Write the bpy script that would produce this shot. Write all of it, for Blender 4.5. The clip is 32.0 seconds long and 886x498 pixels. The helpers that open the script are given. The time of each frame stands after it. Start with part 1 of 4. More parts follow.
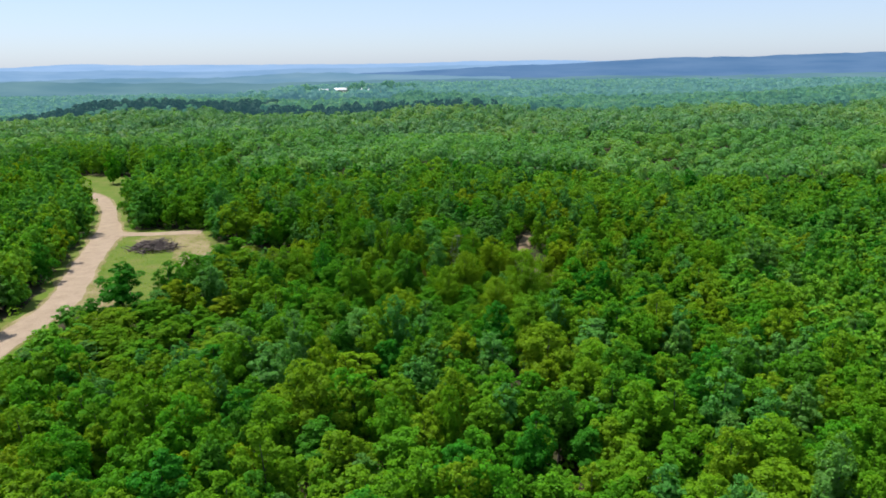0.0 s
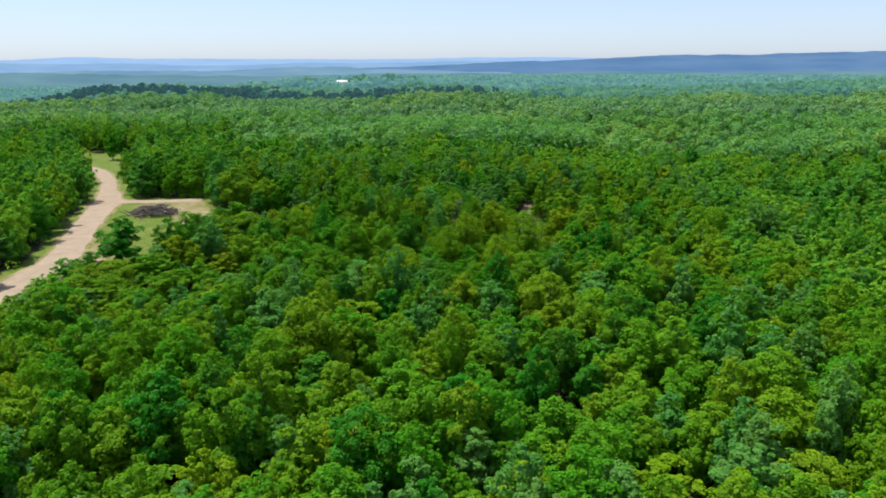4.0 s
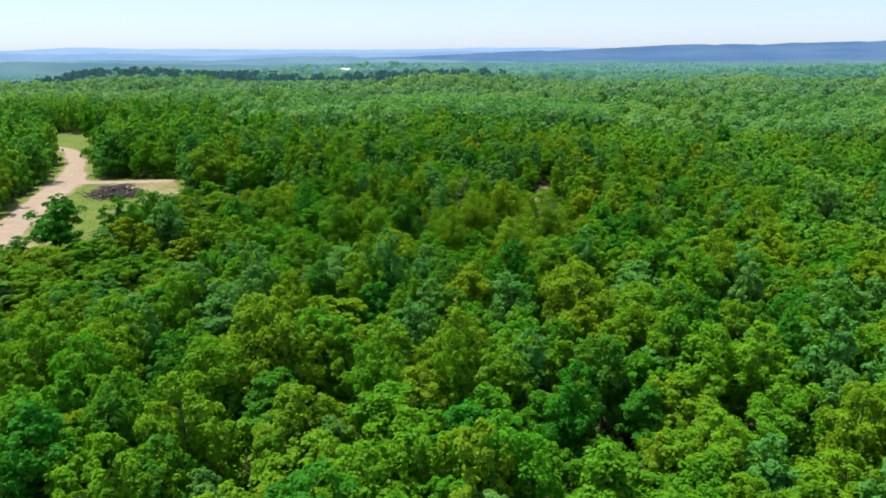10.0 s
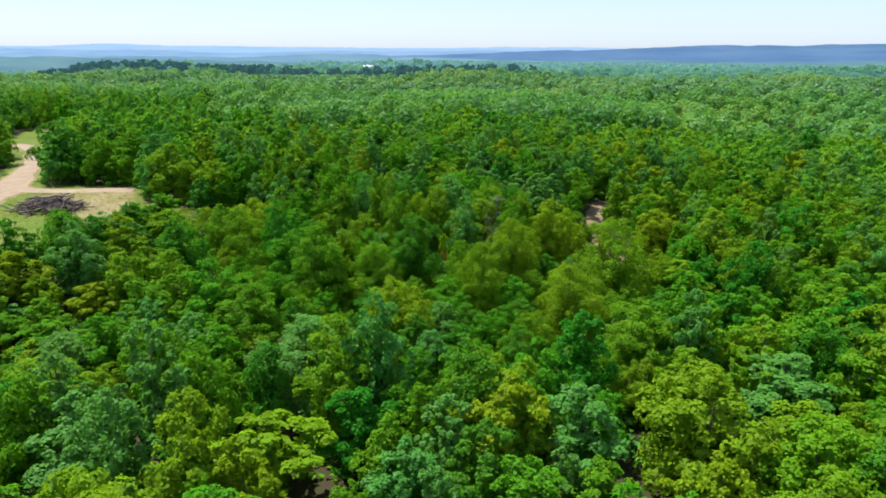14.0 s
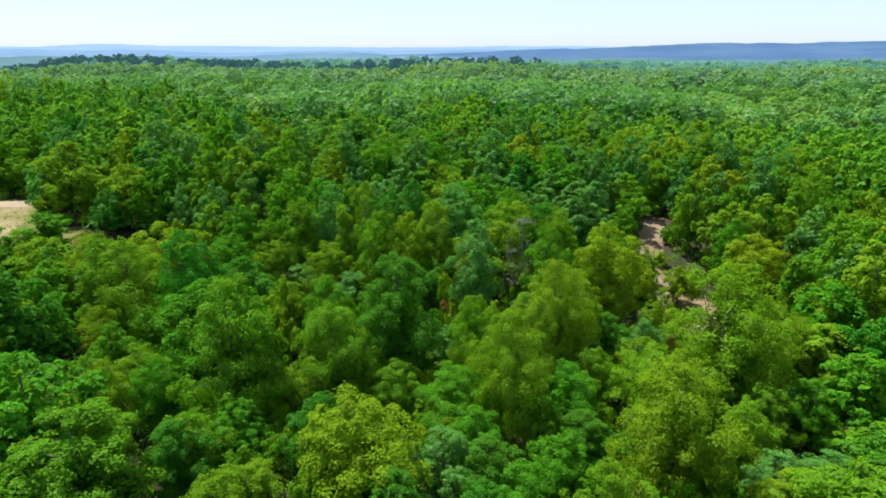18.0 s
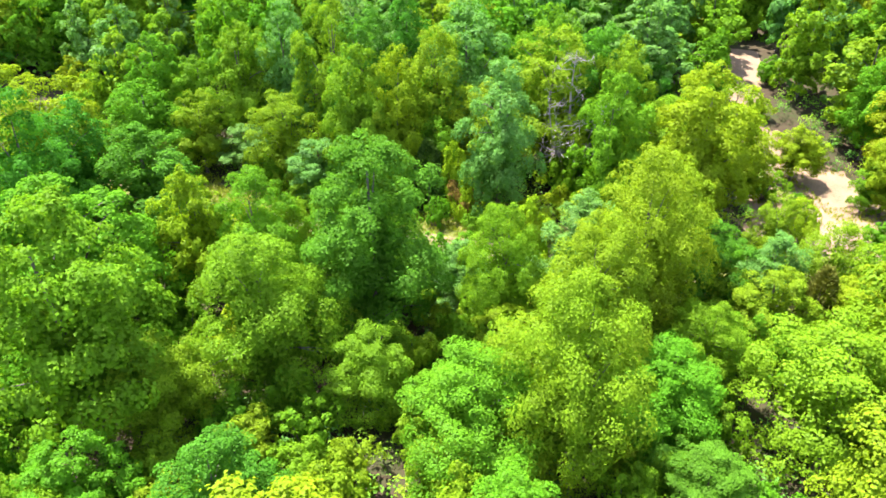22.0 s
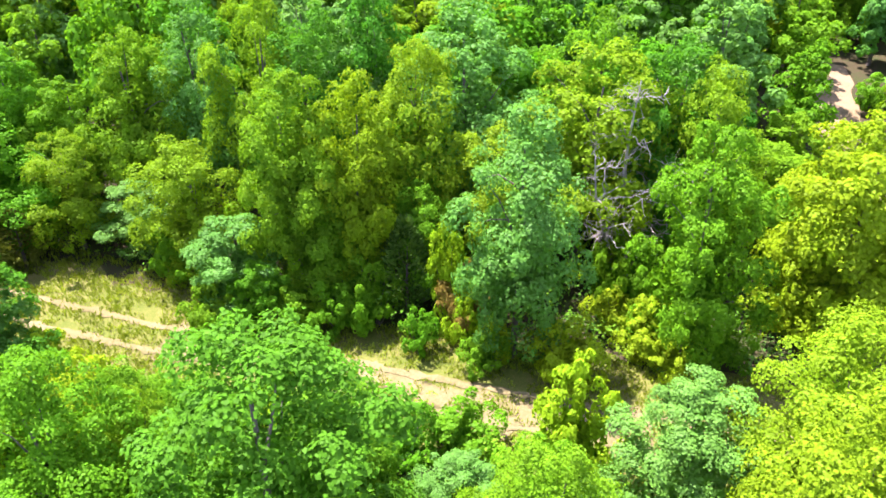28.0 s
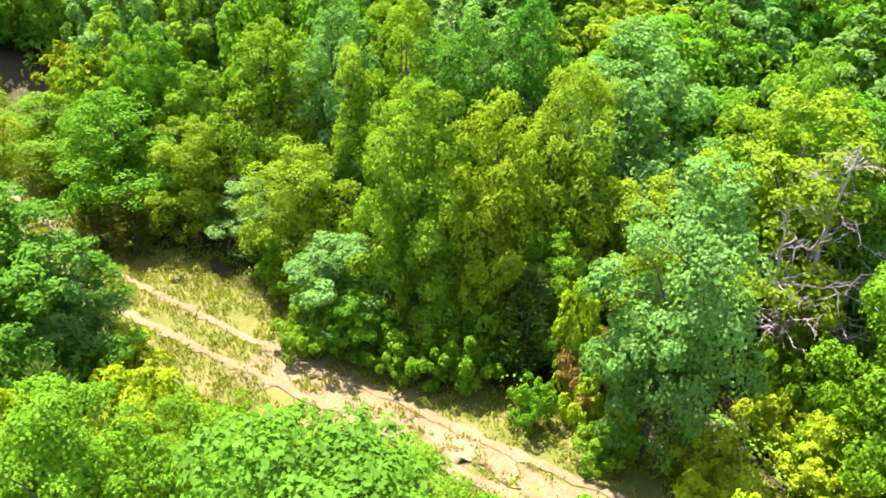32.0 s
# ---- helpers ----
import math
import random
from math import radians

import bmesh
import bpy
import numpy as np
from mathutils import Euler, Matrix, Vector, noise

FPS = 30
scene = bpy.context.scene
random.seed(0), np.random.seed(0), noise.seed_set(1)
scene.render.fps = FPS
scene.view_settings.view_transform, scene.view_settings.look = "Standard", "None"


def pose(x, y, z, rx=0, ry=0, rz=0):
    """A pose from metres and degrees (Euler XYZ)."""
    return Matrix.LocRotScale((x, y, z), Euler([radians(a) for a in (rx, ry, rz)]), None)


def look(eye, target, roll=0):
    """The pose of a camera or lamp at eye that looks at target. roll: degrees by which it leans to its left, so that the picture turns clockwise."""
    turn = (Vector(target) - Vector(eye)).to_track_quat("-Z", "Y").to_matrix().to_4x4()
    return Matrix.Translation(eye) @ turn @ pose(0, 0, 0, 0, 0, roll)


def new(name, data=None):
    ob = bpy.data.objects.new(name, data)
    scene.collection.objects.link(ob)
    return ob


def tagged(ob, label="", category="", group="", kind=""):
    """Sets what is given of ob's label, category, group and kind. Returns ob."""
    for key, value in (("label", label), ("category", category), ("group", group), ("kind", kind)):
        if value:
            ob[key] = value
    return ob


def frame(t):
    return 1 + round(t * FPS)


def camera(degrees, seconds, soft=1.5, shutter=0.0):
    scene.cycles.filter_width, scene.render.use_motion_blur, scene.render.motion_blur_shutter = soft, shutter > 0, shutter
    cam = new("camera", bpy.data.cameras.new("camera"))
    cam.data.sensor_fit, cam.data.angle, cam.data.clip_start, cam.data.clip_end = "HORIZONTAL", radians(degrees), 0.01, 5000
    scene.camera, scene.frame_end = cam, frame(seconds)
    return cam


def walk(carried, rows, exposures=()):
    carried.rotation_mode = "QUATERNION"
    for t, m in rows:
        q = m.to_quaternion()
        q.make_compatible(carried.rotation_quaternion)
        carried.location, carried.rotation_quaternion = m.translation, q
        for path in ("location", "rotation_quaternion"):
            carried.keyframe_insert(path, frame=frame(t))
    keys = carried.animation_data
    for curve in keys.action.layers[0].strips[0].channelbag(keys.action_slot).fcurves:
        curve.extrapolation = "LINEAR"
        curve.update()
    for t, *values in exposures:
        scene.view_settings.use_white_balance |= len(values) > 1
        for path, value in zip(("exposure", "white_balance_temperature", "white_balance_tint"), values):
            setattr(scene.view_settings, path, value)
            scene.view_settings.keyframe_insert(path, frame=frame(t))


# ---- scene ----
cam = camera(65.7, 32.0, soft=1.75)
PATH = [
    (0, (1.077, 3.559, 60.336), (1.117, 5.489, 59.812), -0.7),
    (0.5, (0.945, 3.261, 59.396), (0.986, 5.19, 58.87), -0.6),
    (1, (0.892, 2.99, 58.4), (0.933, 4.919, 57.874), -0.5),
    (1.5, (0.848, 2.761, 57.341), (0.89, 4.691, 56.815), -0.5),
    (2, (0.806, 2.601, 56.274), (0.848, 4.53, 55.748), -0.4),
    (2.5, (0.735, 2.421, 55.339), (0.777, 4.35, 54.811), -0.3),
    (3, (0.685, 2.226, 54.568), (0.728, 4.154, 54.037), -0.3),
    (3.5, (0.671, 2.106, 53.544), (0.714, 4.034, 53.013), -0.2),
    (5.5, (0.544, 2.574, 49.864), (0.581, 4.502, 49.332), -0.3),
    (6, (0.616, 2.853, 48.973), (0.651, 4.78, 48.439), -0.3),
    (6.5, (0.568, 3.526, 48.455), (0.604, 5.451, 47.916), -0.3),
    (7, (0.602, 4.745, 47.992), (0.637, 6.67, 47.449), -0.3),
    (7.5, (0.66, 6.623, 47.569), (0.694, 8.547, 47.025), -0.3),
    (8, (0.809, 9.036, 47.048), (0.842, 10.959, 46.502), -0.4),
    (8.5, (0.986, 12.293, 46.484), (1.016, 14.217, 45.936), -0.3),
    (9, (1.104, 15.938, 46.101), (1.135, 17.861, 45.55), -0.2),
    (9.5, (1.325, 19.997, 45.707), (1.353, 21.92, 45.156), -0.2),
    (10, (1.45, 24.128, 45.277), (1.478, 26.05, 44.724), -0.2),
    (10.5, (1.59, 28.432, 44.821), (1.616, 30.354, 44.267), -0.1),
    (11, (1.76, 32.862, 44.449), (1.779, 34.783, 43.895), -0.0),
    (11.5, (1.863, 37.401, 44.0), (1.856, 39.323, 43.447), 0.1),
    (12, (1.926, 41.962, 43.476), (1.916, 43.884, 42.923), 0.2),
    (12.5, (1.989, 46.605, 42.878), (1.979, 48.527, 42.325), 0.3),
    (13, (1.92, 51.327, 42.359), (1.897, 53.249, 41.806), 0.3),
    (13.5, (1.737, 56.101, 41.871), (1.703, 58.023, 41.319), 0.4),
    (14, (1.589, 60.854, 41.519), (1.554, 62.775, 40.965), 0.3),
    (14.5, (1.437, 65.425, 41.084), (1.402, 67.347, 40.529), 0.3),
    (16.5, (1.161, 82.424, 38.452), (1.126, 84.346, 37.899), 0.2),
    (17, (0.901, 86.798, 38.101), (0.872, 88.717, 37.54), 0.4),
    (17.5, (0.793, 91.132, 37.331), (0.764, 93.053, 36.774), 0.2),
    (18, (0.607, 95.393, 36.654), (0.579, 97.314, 36.1), 0.1),
    (18.5, (0.489, 99.497, 36.04), (0.461, 101.418, 35.486), -0.0),
    (19, (0.365, 103.501, 35.339), (0.338, 105.424, 34.789), -0.1),
    (19.5, (0.18, 107.454, 34.677), (0.155, 109.355, 34.056), -0.2),
    (20, (0.151, 111.337, 34.062), (0.12, 113.203, 33.342), -0.2),
    (20.5, (0.185, 114.949, 33.695), (0.142, 116.786, 32.906), -0.4),
    (21, (0.195, 117.596, 33.262), (0.149, 119.388, 32.375), -0.5),
    (21.5, (0.318, 118.826, 32.707), (0.27, 120.574, 31.737), -0.5),
    (22, (0.406, 119.093, 32.281), (0.353, 120.81, 31.256), -0.5),
    (22.5, (0.434, 119.082, 31.935), (0.383, 120.805, 30.921), -0.6),
    (23, (0.389, 119.186, 31.767), (0.344, 120.911, 30.755), -0.5),
    (23.5, (0.421, 119.679, 31.58), (0.377, 121.404, 30.569), -0.6),
    (24, (0.477, 120.711, 31.399), (0.432, 122.435, 30.386), -0.6),
    (24.5, (0.521, 122.227, 31.217), (0.476, 123.95, 30.203), -0.6),
    (25, (0.427, 124.155, 31.003), (0.389, 125.878, 29.987), -0.5),
    (25.5, (0.371, 126.311, 30.736), (0.338, 128.038, 29.727), -0.6),
    (26, (0.331, 128.659, 30.618), (0.303, 130.386, 29.61), -0.5),
    (26.5, (0.33, 131.169, 30.471), (0.302, 132.899, 29.467), -0.4),
    (28.5, (-0.048, 138.699, 28.687), (-0.073, 140.399, 27.633), 0.3),
    (29, (-0.189, 139.725, 28.396), (-0.234, 141.432, 27.354), 0.6),
    (29.5, (-0.371, 140.57, 28.191), (-0.443, 142.289, 27.172), 1.1),
    (30, (-0.451, 141.18, 28.006), (-0.564, 142.909, 27.009), 1.5),
    (30.5, (-0.541, 141.55, 27.903), (-0.702, 143.278, 26.909), 1.9),
    (31, (-0.563, 141.623, 27.899), (-0.796, 143.338, 26.897), 2.5),
    (31.5, (-0.603, 141.612, 27.906), (-0.907, 143.312, 26.898), 2.8),
    (32, (-0.605, 141.587, 27.911), (-0.979, 143.273, 26.903), 3.2),
]
EXPOSURES = [(0, 0.62, 6400, 10), (9, 0.8, 6400, 10), (13, 0.88, 6450, 10), (19.2, 1.0, 6450, 10), (20, 1.9, 6500, 28), (21.5, 2.4, 6600, 31), (28, 2.45, 6600, 33), (32, 2.4, 6900, 42)]
walk(cam, [(t, look(eye, target, roll)) for t, eye, target, roll in PATH], EXPOSURES)

# ---- daylight ----
SUN_AZ, SUN_EL = radians(-58), radians(68)
world = bpy.data.worlds.new("sky")
scene.world = world
world.use_nodes = True
wn = world.node_tree
sky = wn.nodes.new("ShaderNodeTexSky")
sky.sky_type = "NISHITA"
sky.sun_disc = False
sky.sun_elevation, sky.sun_rotation = SUN_EL, SUN_AZ
sky.air_density, sky.dust_density, sky.ozone_density = 0.9, 0.6, 2.5
back = wn.nodes["Background"]
back.inputs["Strength"].default_value = 0.105
cool = wn.nodes.new("ShaderNodeMix")
cool.data_type, cool.blend_type = "RGBA", "MULTIPLY"
cool.inputs["Factor"].default_value = 1.0
cool.inputs["B"].default_value = (0.86, 0.96, 1.12, 1)
wn.links.new(sky.outputs["Color"], cool.inputs["A"])
hazy = wn.nodes.new("ShaderNodeMix")   # summer haze evens the sky out
hazy.data_type = "RGBA"
hazy.inputs["Factor"].default_value = 0.48
hazy.inputs["B"].default_value = (4.1, 4.5, 5.5, 1)
wn.links.new(cool.outputs["Result"], hazy.inputs["A"])
wn.links.new(hazy.outputs["Result"], back.inputs["Color"])
sun_way = Vector((math.sin(SUN_AZ) * math.cos(SUN_EL), math.cos(SUN_AZ) * math.cos(SUN_EL), math.sin(SUN_EL)))
sun = new("sun", bpy.data.lights.new("sun", "SUN"))
sun.data.energy, sun.data.angle, sun.data.color = 4.3, radians(0.6), (1.0, 0.95, 0.86)
sun.matrix_world = look(sun_way * 400, (0, 0, 0))


# ---- materials ----
def nodes_of(name):
    mat = bpy.data.materials.new(name)
    mat.use_nodes = True
    tree = mat.node_tree
    tree.nodes.clear()
    return mat, tree


def put_node(tree, kind, values=(), **props):
    node = tree.nodes.new(kind)
    for key, value in props.items():
        if key == "operation":
            node.operation = value
        elif key == "blend":
            node.data_type, node.blend_type = "RGBA", value
        elif key == "attribute_name":
            node.attribute_name = value
    for slot, value in values:
        node.inputs[slot].default_value = value
    return node


def ramp(tree, stops):
    node = tree.nodes.new("ShaderNodeValToRGB")
    els = node.color_ramp.elements
    while len(els) < len(stops):
        els.new(0.5)
    for el, (pos, col) in zip(els, stops):
        el.position, el.color = pos, (*col, 1)
    return node


def leaf_material(name, colour, through_light=0.31, spread=1.0, stuff=None, glow=None, sheen=0.004):
    """Broad leaves: diffuse, some light let through, a little gloss; hue and value vary tree by tree and clump by clump."""
    mat, tree = nodes_of(name)
    link = tree.links.new
    out = put_node(tree, "ShaderNodeOutputMaterial")
    coord = put_node(tree, "ShaderNodeTexCoord")
    noise_a = put_node(tree, "ShaderNodeTexNoise", [("Scale", 0.7), ("Detail", 3.0)])
    link(coord.outputs["Object"], noise_a.inputs["Vector"])
    if stuff:
        attr = put_node(tree, "ShaderNodeAttribute", attribute_name="tint")
        base = ramp(tree, stuff)
        base.color_ramp.interpolation = "LINEAR"
        link(attr.outputs["Fac"], base.inputs["Fac"])
        base_out, pick = base.outputs["Color"], attr.outputs["Fac"]
    else:
        info = put_node(tree, "ShaderNodeObjectInfo")
        rgb = put_node(tree, "ShaderNodeRGB")
        rgb.outputs[0].default_value = (*colour, 1)
        base_out, pick = rgb.outputs[0], info.outputs["Random"]
    hue = put_node(tree, "ShaderNodeMapRange", [("To Min", 0.5 - 0.022 * spread), ("To Max", 0.5 + 0.022 * spread)])
    link(pick, hue.inputs["Value"])
    isl = put_node(tree, "ShaderNodeNewGeometry")
    mix_v = put_node(tree, "ShaderNodeMath", [(1, 0.9)], operation="MULTIPLY_ADD")
    link(noise_a.outputs["Fac"], mix_v.inputs[0])
    grain = put_node(tree, "ShaderNodeTexNoise", [("Scale", 5.5 if not stuff else 2.6), ("Detail", 2.0)])
    link(coord.outputs["Object"], grain.inputs["Vector"])
    fleck = put_node(tree, "ShaderNodeMapRange", [("From Min", 0.34), ("From Max", 0.66), ("To Min", 0.85), ("To Max", 1.12)])
    link(grain.outputs["Fac"], fleck.inputs["Value"])
    relief = put_node(tree, "ShaderNodeBump", [("Strength", 0.7), ("Distance", 0.12 if not stuff else 0.3)])
    link(grain.outputs["Fac"], relief.inputs["Height"])
    leafv = put_node(tree, "ShaderNodeMapRange", [("To Min", 0.51), ("To Max", 0.67)])
    link(isl.outputs["Random Per Island"], leafv.inputs["Value"])
    link(leafv.outputs["Result"], mix_v.inputs[2])
    hsv = put_node(tree, "ShaderNodeHueSaturation")
    link(hue.outputs["Result"], hsv.inputs["Hue"])
    shade = put_node(tree, "ShaderNodeMath", operation="MULTIPLY")
    link(mix_v.outputs[0], shade.inputs[0])
    link(fleck.outputs["Result"], shade.inputs[1])
    link(shade.outputs[0], hsv.inputs["Value"])
    link(base_out, hsv.inputs["Color"])
    diff = put_node(tree, "ShaderNodeBsdfDiffuse", [("Roughness", 0.6)])
    tran = put_node(tree, "ShaderNodeBsdfTranslucent")
    link(relief.outputs["Normal"], diff.inputs["Normal"])
    warm = put_node(tree, "ShaderNodeMix", [("Factor", 1.0)], blend="MULTIPLY")
    warm.inputs["B"].default_value = (2.3 * through_light, 2.2 * through_light, 0.9 * through_light, 1)
    link(hsv.outputs["Color"], warm.inputs["A"])
    link(hsv.outputs["Color"], diff.inputs["Color"])
    link(warm.outputs["Result"], tran.inputs["Color"])
    mix = put_node(tree, "ShaderNodeAddShader")
    link(diff.outputs[0], mix.inputs[0])
    link(tran.outputs[0], mix.inputs[1])
    gloss = put_node(tree, "ShaderNodeBsdfGlossy", [("Roughness", 0.55)])
    gloss.inputs["Color"].default_value = (0.9, 0.95, 0.9, 1)
    mix2 = put_node(tree, "ShaderNodeMixShader", [("Fac", sheen)])
    link(mix.outputs[0], mix2.inputs[1])
    link(gloss.outputs[0], mix2.inputs[2])
    last = mix2
    if glow:   # air haze painted in as a glow of the leaves, for the far distance alone
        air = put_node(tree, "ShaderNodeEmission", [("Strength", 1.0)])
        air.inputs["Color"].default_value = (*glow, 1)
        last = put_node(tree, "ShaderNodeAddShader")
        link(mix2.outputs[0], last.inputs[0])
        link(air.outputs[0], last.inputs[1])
    link(last.outputs[0], out.inputs["Surface"])
    return mat


def rough_material(name, stops, scale=1.0, fine=12.0, bump=0.3, roughness=0.9, distance=0.03):
    """A matt natural surface: a colour ramp over two scales of noise, and relief."""
    mat, tree = nodes_of(name)
    link = tree.links.new
    out = put_node(tree, "ShaderNodeOutputMaterial")
    coord = put_node(tree, "ShaderNodeTexCoord")
    big = put_node(tree, "ShaderNodeTexNoise", [("Scale", scale), ("Detail", 5.0), ("Roughness", 0.6)])
    small = put_node(tree, "ShaderNodeTexNoise", [("Scale", fine), ("Detail", 6.0), ("Roughness", 0.7)])
    for n in (big, small):
        link(coord.outputs["Object"], n.inputs["Vector"])
    add = put_node(tree, "ShaderNodeMath", [(1, 0.55)], operation="MULTIPLY")
    link(small.outputs["Fac"], add.inputs[0])
    both = put_node(tree, "ShaderNodeMath", [(1, 0.45)], operation="MULTIPLY_ADD")
    link(big.outputs["Fac"], both.inputs[0])
    link(add.outputs[0], both.inputs[2])
    col = ramp(tree, stops)
    link(both.outputs[0], col.inputs["Fac"])
    bsdf = put_node(tree, "ShaderNodeBsdfPrincipled", [("Roughness", roughness)])
    bsdf.inputs["Specular IOR Level"].default_value = 0.2
    link(col.outputs["Color"], bsdf.inputs["Base Color"])
    bmp = put_node(tree, "ShaderNodeBump", [("Strength", bump), ("Distance", distance)])
    link(small.outputs["Fac"], bmp.inputs["Height"])
    link(bmp.outputs["Normal"], bsdf.inputs["Normal"])
    link(bsdf.outputs[0], out.inputs["Surface"])
    return mat


LEAF = {
    "oak": leaf_material("oak_leaf", (0.093, 0.195, 0.006), spread=0.7),
    "hickory": leaf_material("hickory_leaf", (0.062, 0.185, 0.006), spread=0.7),
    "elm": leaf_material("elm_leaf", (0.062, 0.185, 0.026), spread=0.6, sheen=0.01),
    "maple": leaf_material("maple_leaf", (0.125, 0.21, 0.005), spread=0.6),
    "dark": leaf_material("dark_leaf", (0.035, 0.145, 0.008), spread=0.7),
    "cedar": leaf_material("cedar_needle", (0.1, 0.13, 0.02), 0.15),
    "juniper": leaf_material("juniper_needle", (0.058, 0.12, 0.018), 0.15),
    "sapling": leaf_material("sapling_leaf", (0.15, 0.26, 0.007), 0.32, spread=0.5),
    "red": leaf_material("rusty_leaf", (0.135, 0.12, 0.02), 0.3),
}
WOOD_STOPS = [(0.0, (0.04, 0.155, 0.014)), (0.3, (0.062, 0.2, 0.03)), (0.55, (0.075, 0.21, 0.014)), (0.8, (0.106, 0.22, 0.014)), (1.0, (0.14, 0.23, 0.012))]
LEAF_STUFF = leaf_material("woodland_leaf", None, stuff=WOOD_STOPS, spread=0.4)
# wood greens turned paler and bluer: haze over the slope put into the colour
SLOPE_HAZE_STOPS = [(0.0, (0.045, 0.13, 0.052)), (0.35, (0.068, 0.18, 0.066)), (0.7, (0.096, 0.2, 0.056)), (1.0, (0.135, 0.215, 0.05))]
LEAF_SLOPE = leaf_material("hazy_slope_leaf", None, stuff=SLOPE_HAZE_STOPS, spread=0.4, sheen=0.02)
# between near greens and slope greens, so half as much painted haze
MID_HAZE_STOPS = [(0.0, (0.042, 0.142, 0.03)), (0.35, (0.064, 0.19, 0.042)), (0.7, (0.09, 0.208, 0.032)), (1.0, (0.132, 0.222, 0.028))]
LEAF_MID = leaf_material("hazy_lower_slope_leaf", None, stuff=MID_HAZE_STOPS, spread=0.4, sheen=0.015)
# bluer, duller leaf greens hold painted haze; the glow adds to it
FAR_HAZE_STOPS = [(0.0, (0.04, 0.105, 0.06)), (0.4, (0.06, 0.145, 0.068)), (0.75, (0.08, 0.165, 0.068)), (1.0, (0.105, 0.175, 0.062))]
LEAF_FAR = leaf_material("far_hazy_leaf", None, 0.3, stuff=FAR_HAZE_STOPS, spread=0.4, glow=(0.018, 0.05, 0.065))
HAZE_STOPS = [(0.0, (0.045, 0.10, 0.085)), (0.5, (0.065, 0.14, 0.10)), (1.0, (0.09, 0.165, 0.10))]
# dark pine green, with haze painted over it as a weak glow
LEAF_PINE = leaf_material("hazy_pine_needle", None, 0.1, stuff=[(0.0, (0.012, 0.038, 0.026)), (1.0, (0.03, 0.066, 0.036))], spread=0.3, glow=(0.012, 0.034, 0.045))
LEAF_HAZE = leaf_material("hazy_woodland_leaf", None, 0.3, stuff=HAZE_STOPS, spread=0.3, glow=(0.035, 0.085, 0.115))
BARK = rough_material("bark", [(0.3, (0.05, 0.042, 0.035)), (0.7, (0.16, 0.145, 0.125))], 2.0, 16.0, 0.8)
DEAD_WOOD = rough_material("weathered_grey_wood", [(0.3, (0.19, 0.175, 0.16)), (0.7, (0.4, 0.375, 0.345))], 2.0, 18.0, 0.6)
BRUSH = rough_material("cut_brushwood", [(0.3, (0.07, 0.055, 0.05)), (0.7, (0.2, 0.165, 0.15))], 2.0, 16.0, 0.6)
# field green drawn towards blue, a little distance haze painted in
FIELD_MAT = rough_material("hay_field", [(0.3, (0.085, 0.15, 0.07)), (0.7, (0.12, 0.185, 0.09))], 0.02, 0.3, 0.1)
GREY_SHEET = rough_material("blue_grey_sheet", [(0.3, (0.055, 0.06, 0.075)), (0.7, (0.1, 0.105, 0.125))], 1.5, 12.0, 0.3, 0.6)
WHITE_WALL = rough_material("white_boards", [(0.3, (0.6, 0.6, 0.6)), (0.7, (0.8, 0.8, 0.8))], 0.5, 4.0, 0.1)
TIN_ROOF = rough_material("pale_tin", [(0.3, (0.55, 0.57, 0.6)), (0.7, (0.75, 0.77, 0.8))], 0.5, 4.0, 0.1, 0.4)
FLOOR = rough_material("leaf_litter", [(0.25, (0.02, 0.03, 0.009)), (0.45, (0.045, 0.034, 0.018)), (0.62, (0.026, 0.046, 0.01)), (0.8, (0.07, 0.05, 0.028))], 0.25, 3.0, 0.6)
SOIL = rough_material("sandy_soil", [(0.3, (0.072, 0.078, 0.022)), (0.48, (0.138, 0.12, 0.054)), (0.68, (0.215, 0.178, 0.1))], 0.7, 9.0, 0.4)
DRY_EARTH = rough_material("dry_grassy_earth", [(0.3, (0.07, 0.1, 0.014)), (0.46, (0.15, 0.14, 0.045)), (0.58, (0.25, 0.2, 0.11)), (0.72, (0.31, 0.25, 0.16))], 0.18, 2.5, 0.4)
RED_SOIL = rough_material("pinkish_clay_soil", [(0.3, (0.095, 0.082, 0.034)), (0.5, (0.19, 0.142, 0.085)), (0.7, (0.26, 0.195, 0.125))], 0.5, 7.0, 0.4)
GRAVEL = rough_material("pale_gravel", [(0.3, (0.19, 0.145, 0.1)), (0.5, (0.28, 0.215, 0.152)), (0.7, (0.36, 0.285, 0.21))], 0.4, 5.0, 0.3)
YARD_TURF = rough_material("mown_turf", [(0.3, (0.05, 0.1, 0.006)), (0.48, (0.082, 0.132, 0.01)), (0.58, (0.125, 0.14, 0.03)), (0.68, (0.2, 0.155, 0.08))], 0.16, 3.0, 0.4)
TURF = rough_material("grass_turf", [(0.3, (0.046, 0.078, 0.01)), (0.46, (0.084, 0.11, 0.017)), (0.56, (0.125, 0.128, 0.033)), (0.68, (0.185, 0.155, 0.074))], 0.5, 9.0, 0.8)
GRASS = leaf_material("grass_blade", (0.14, 0.19, 0.018), 0.3)

# ---- lie of the land ----
RNG = np.random.default_rng(7)


def sm(a, b, v):
    k = np.clip((v - a) / (b - a), 0, 1)
    return k * k * (3 - 2 * k)


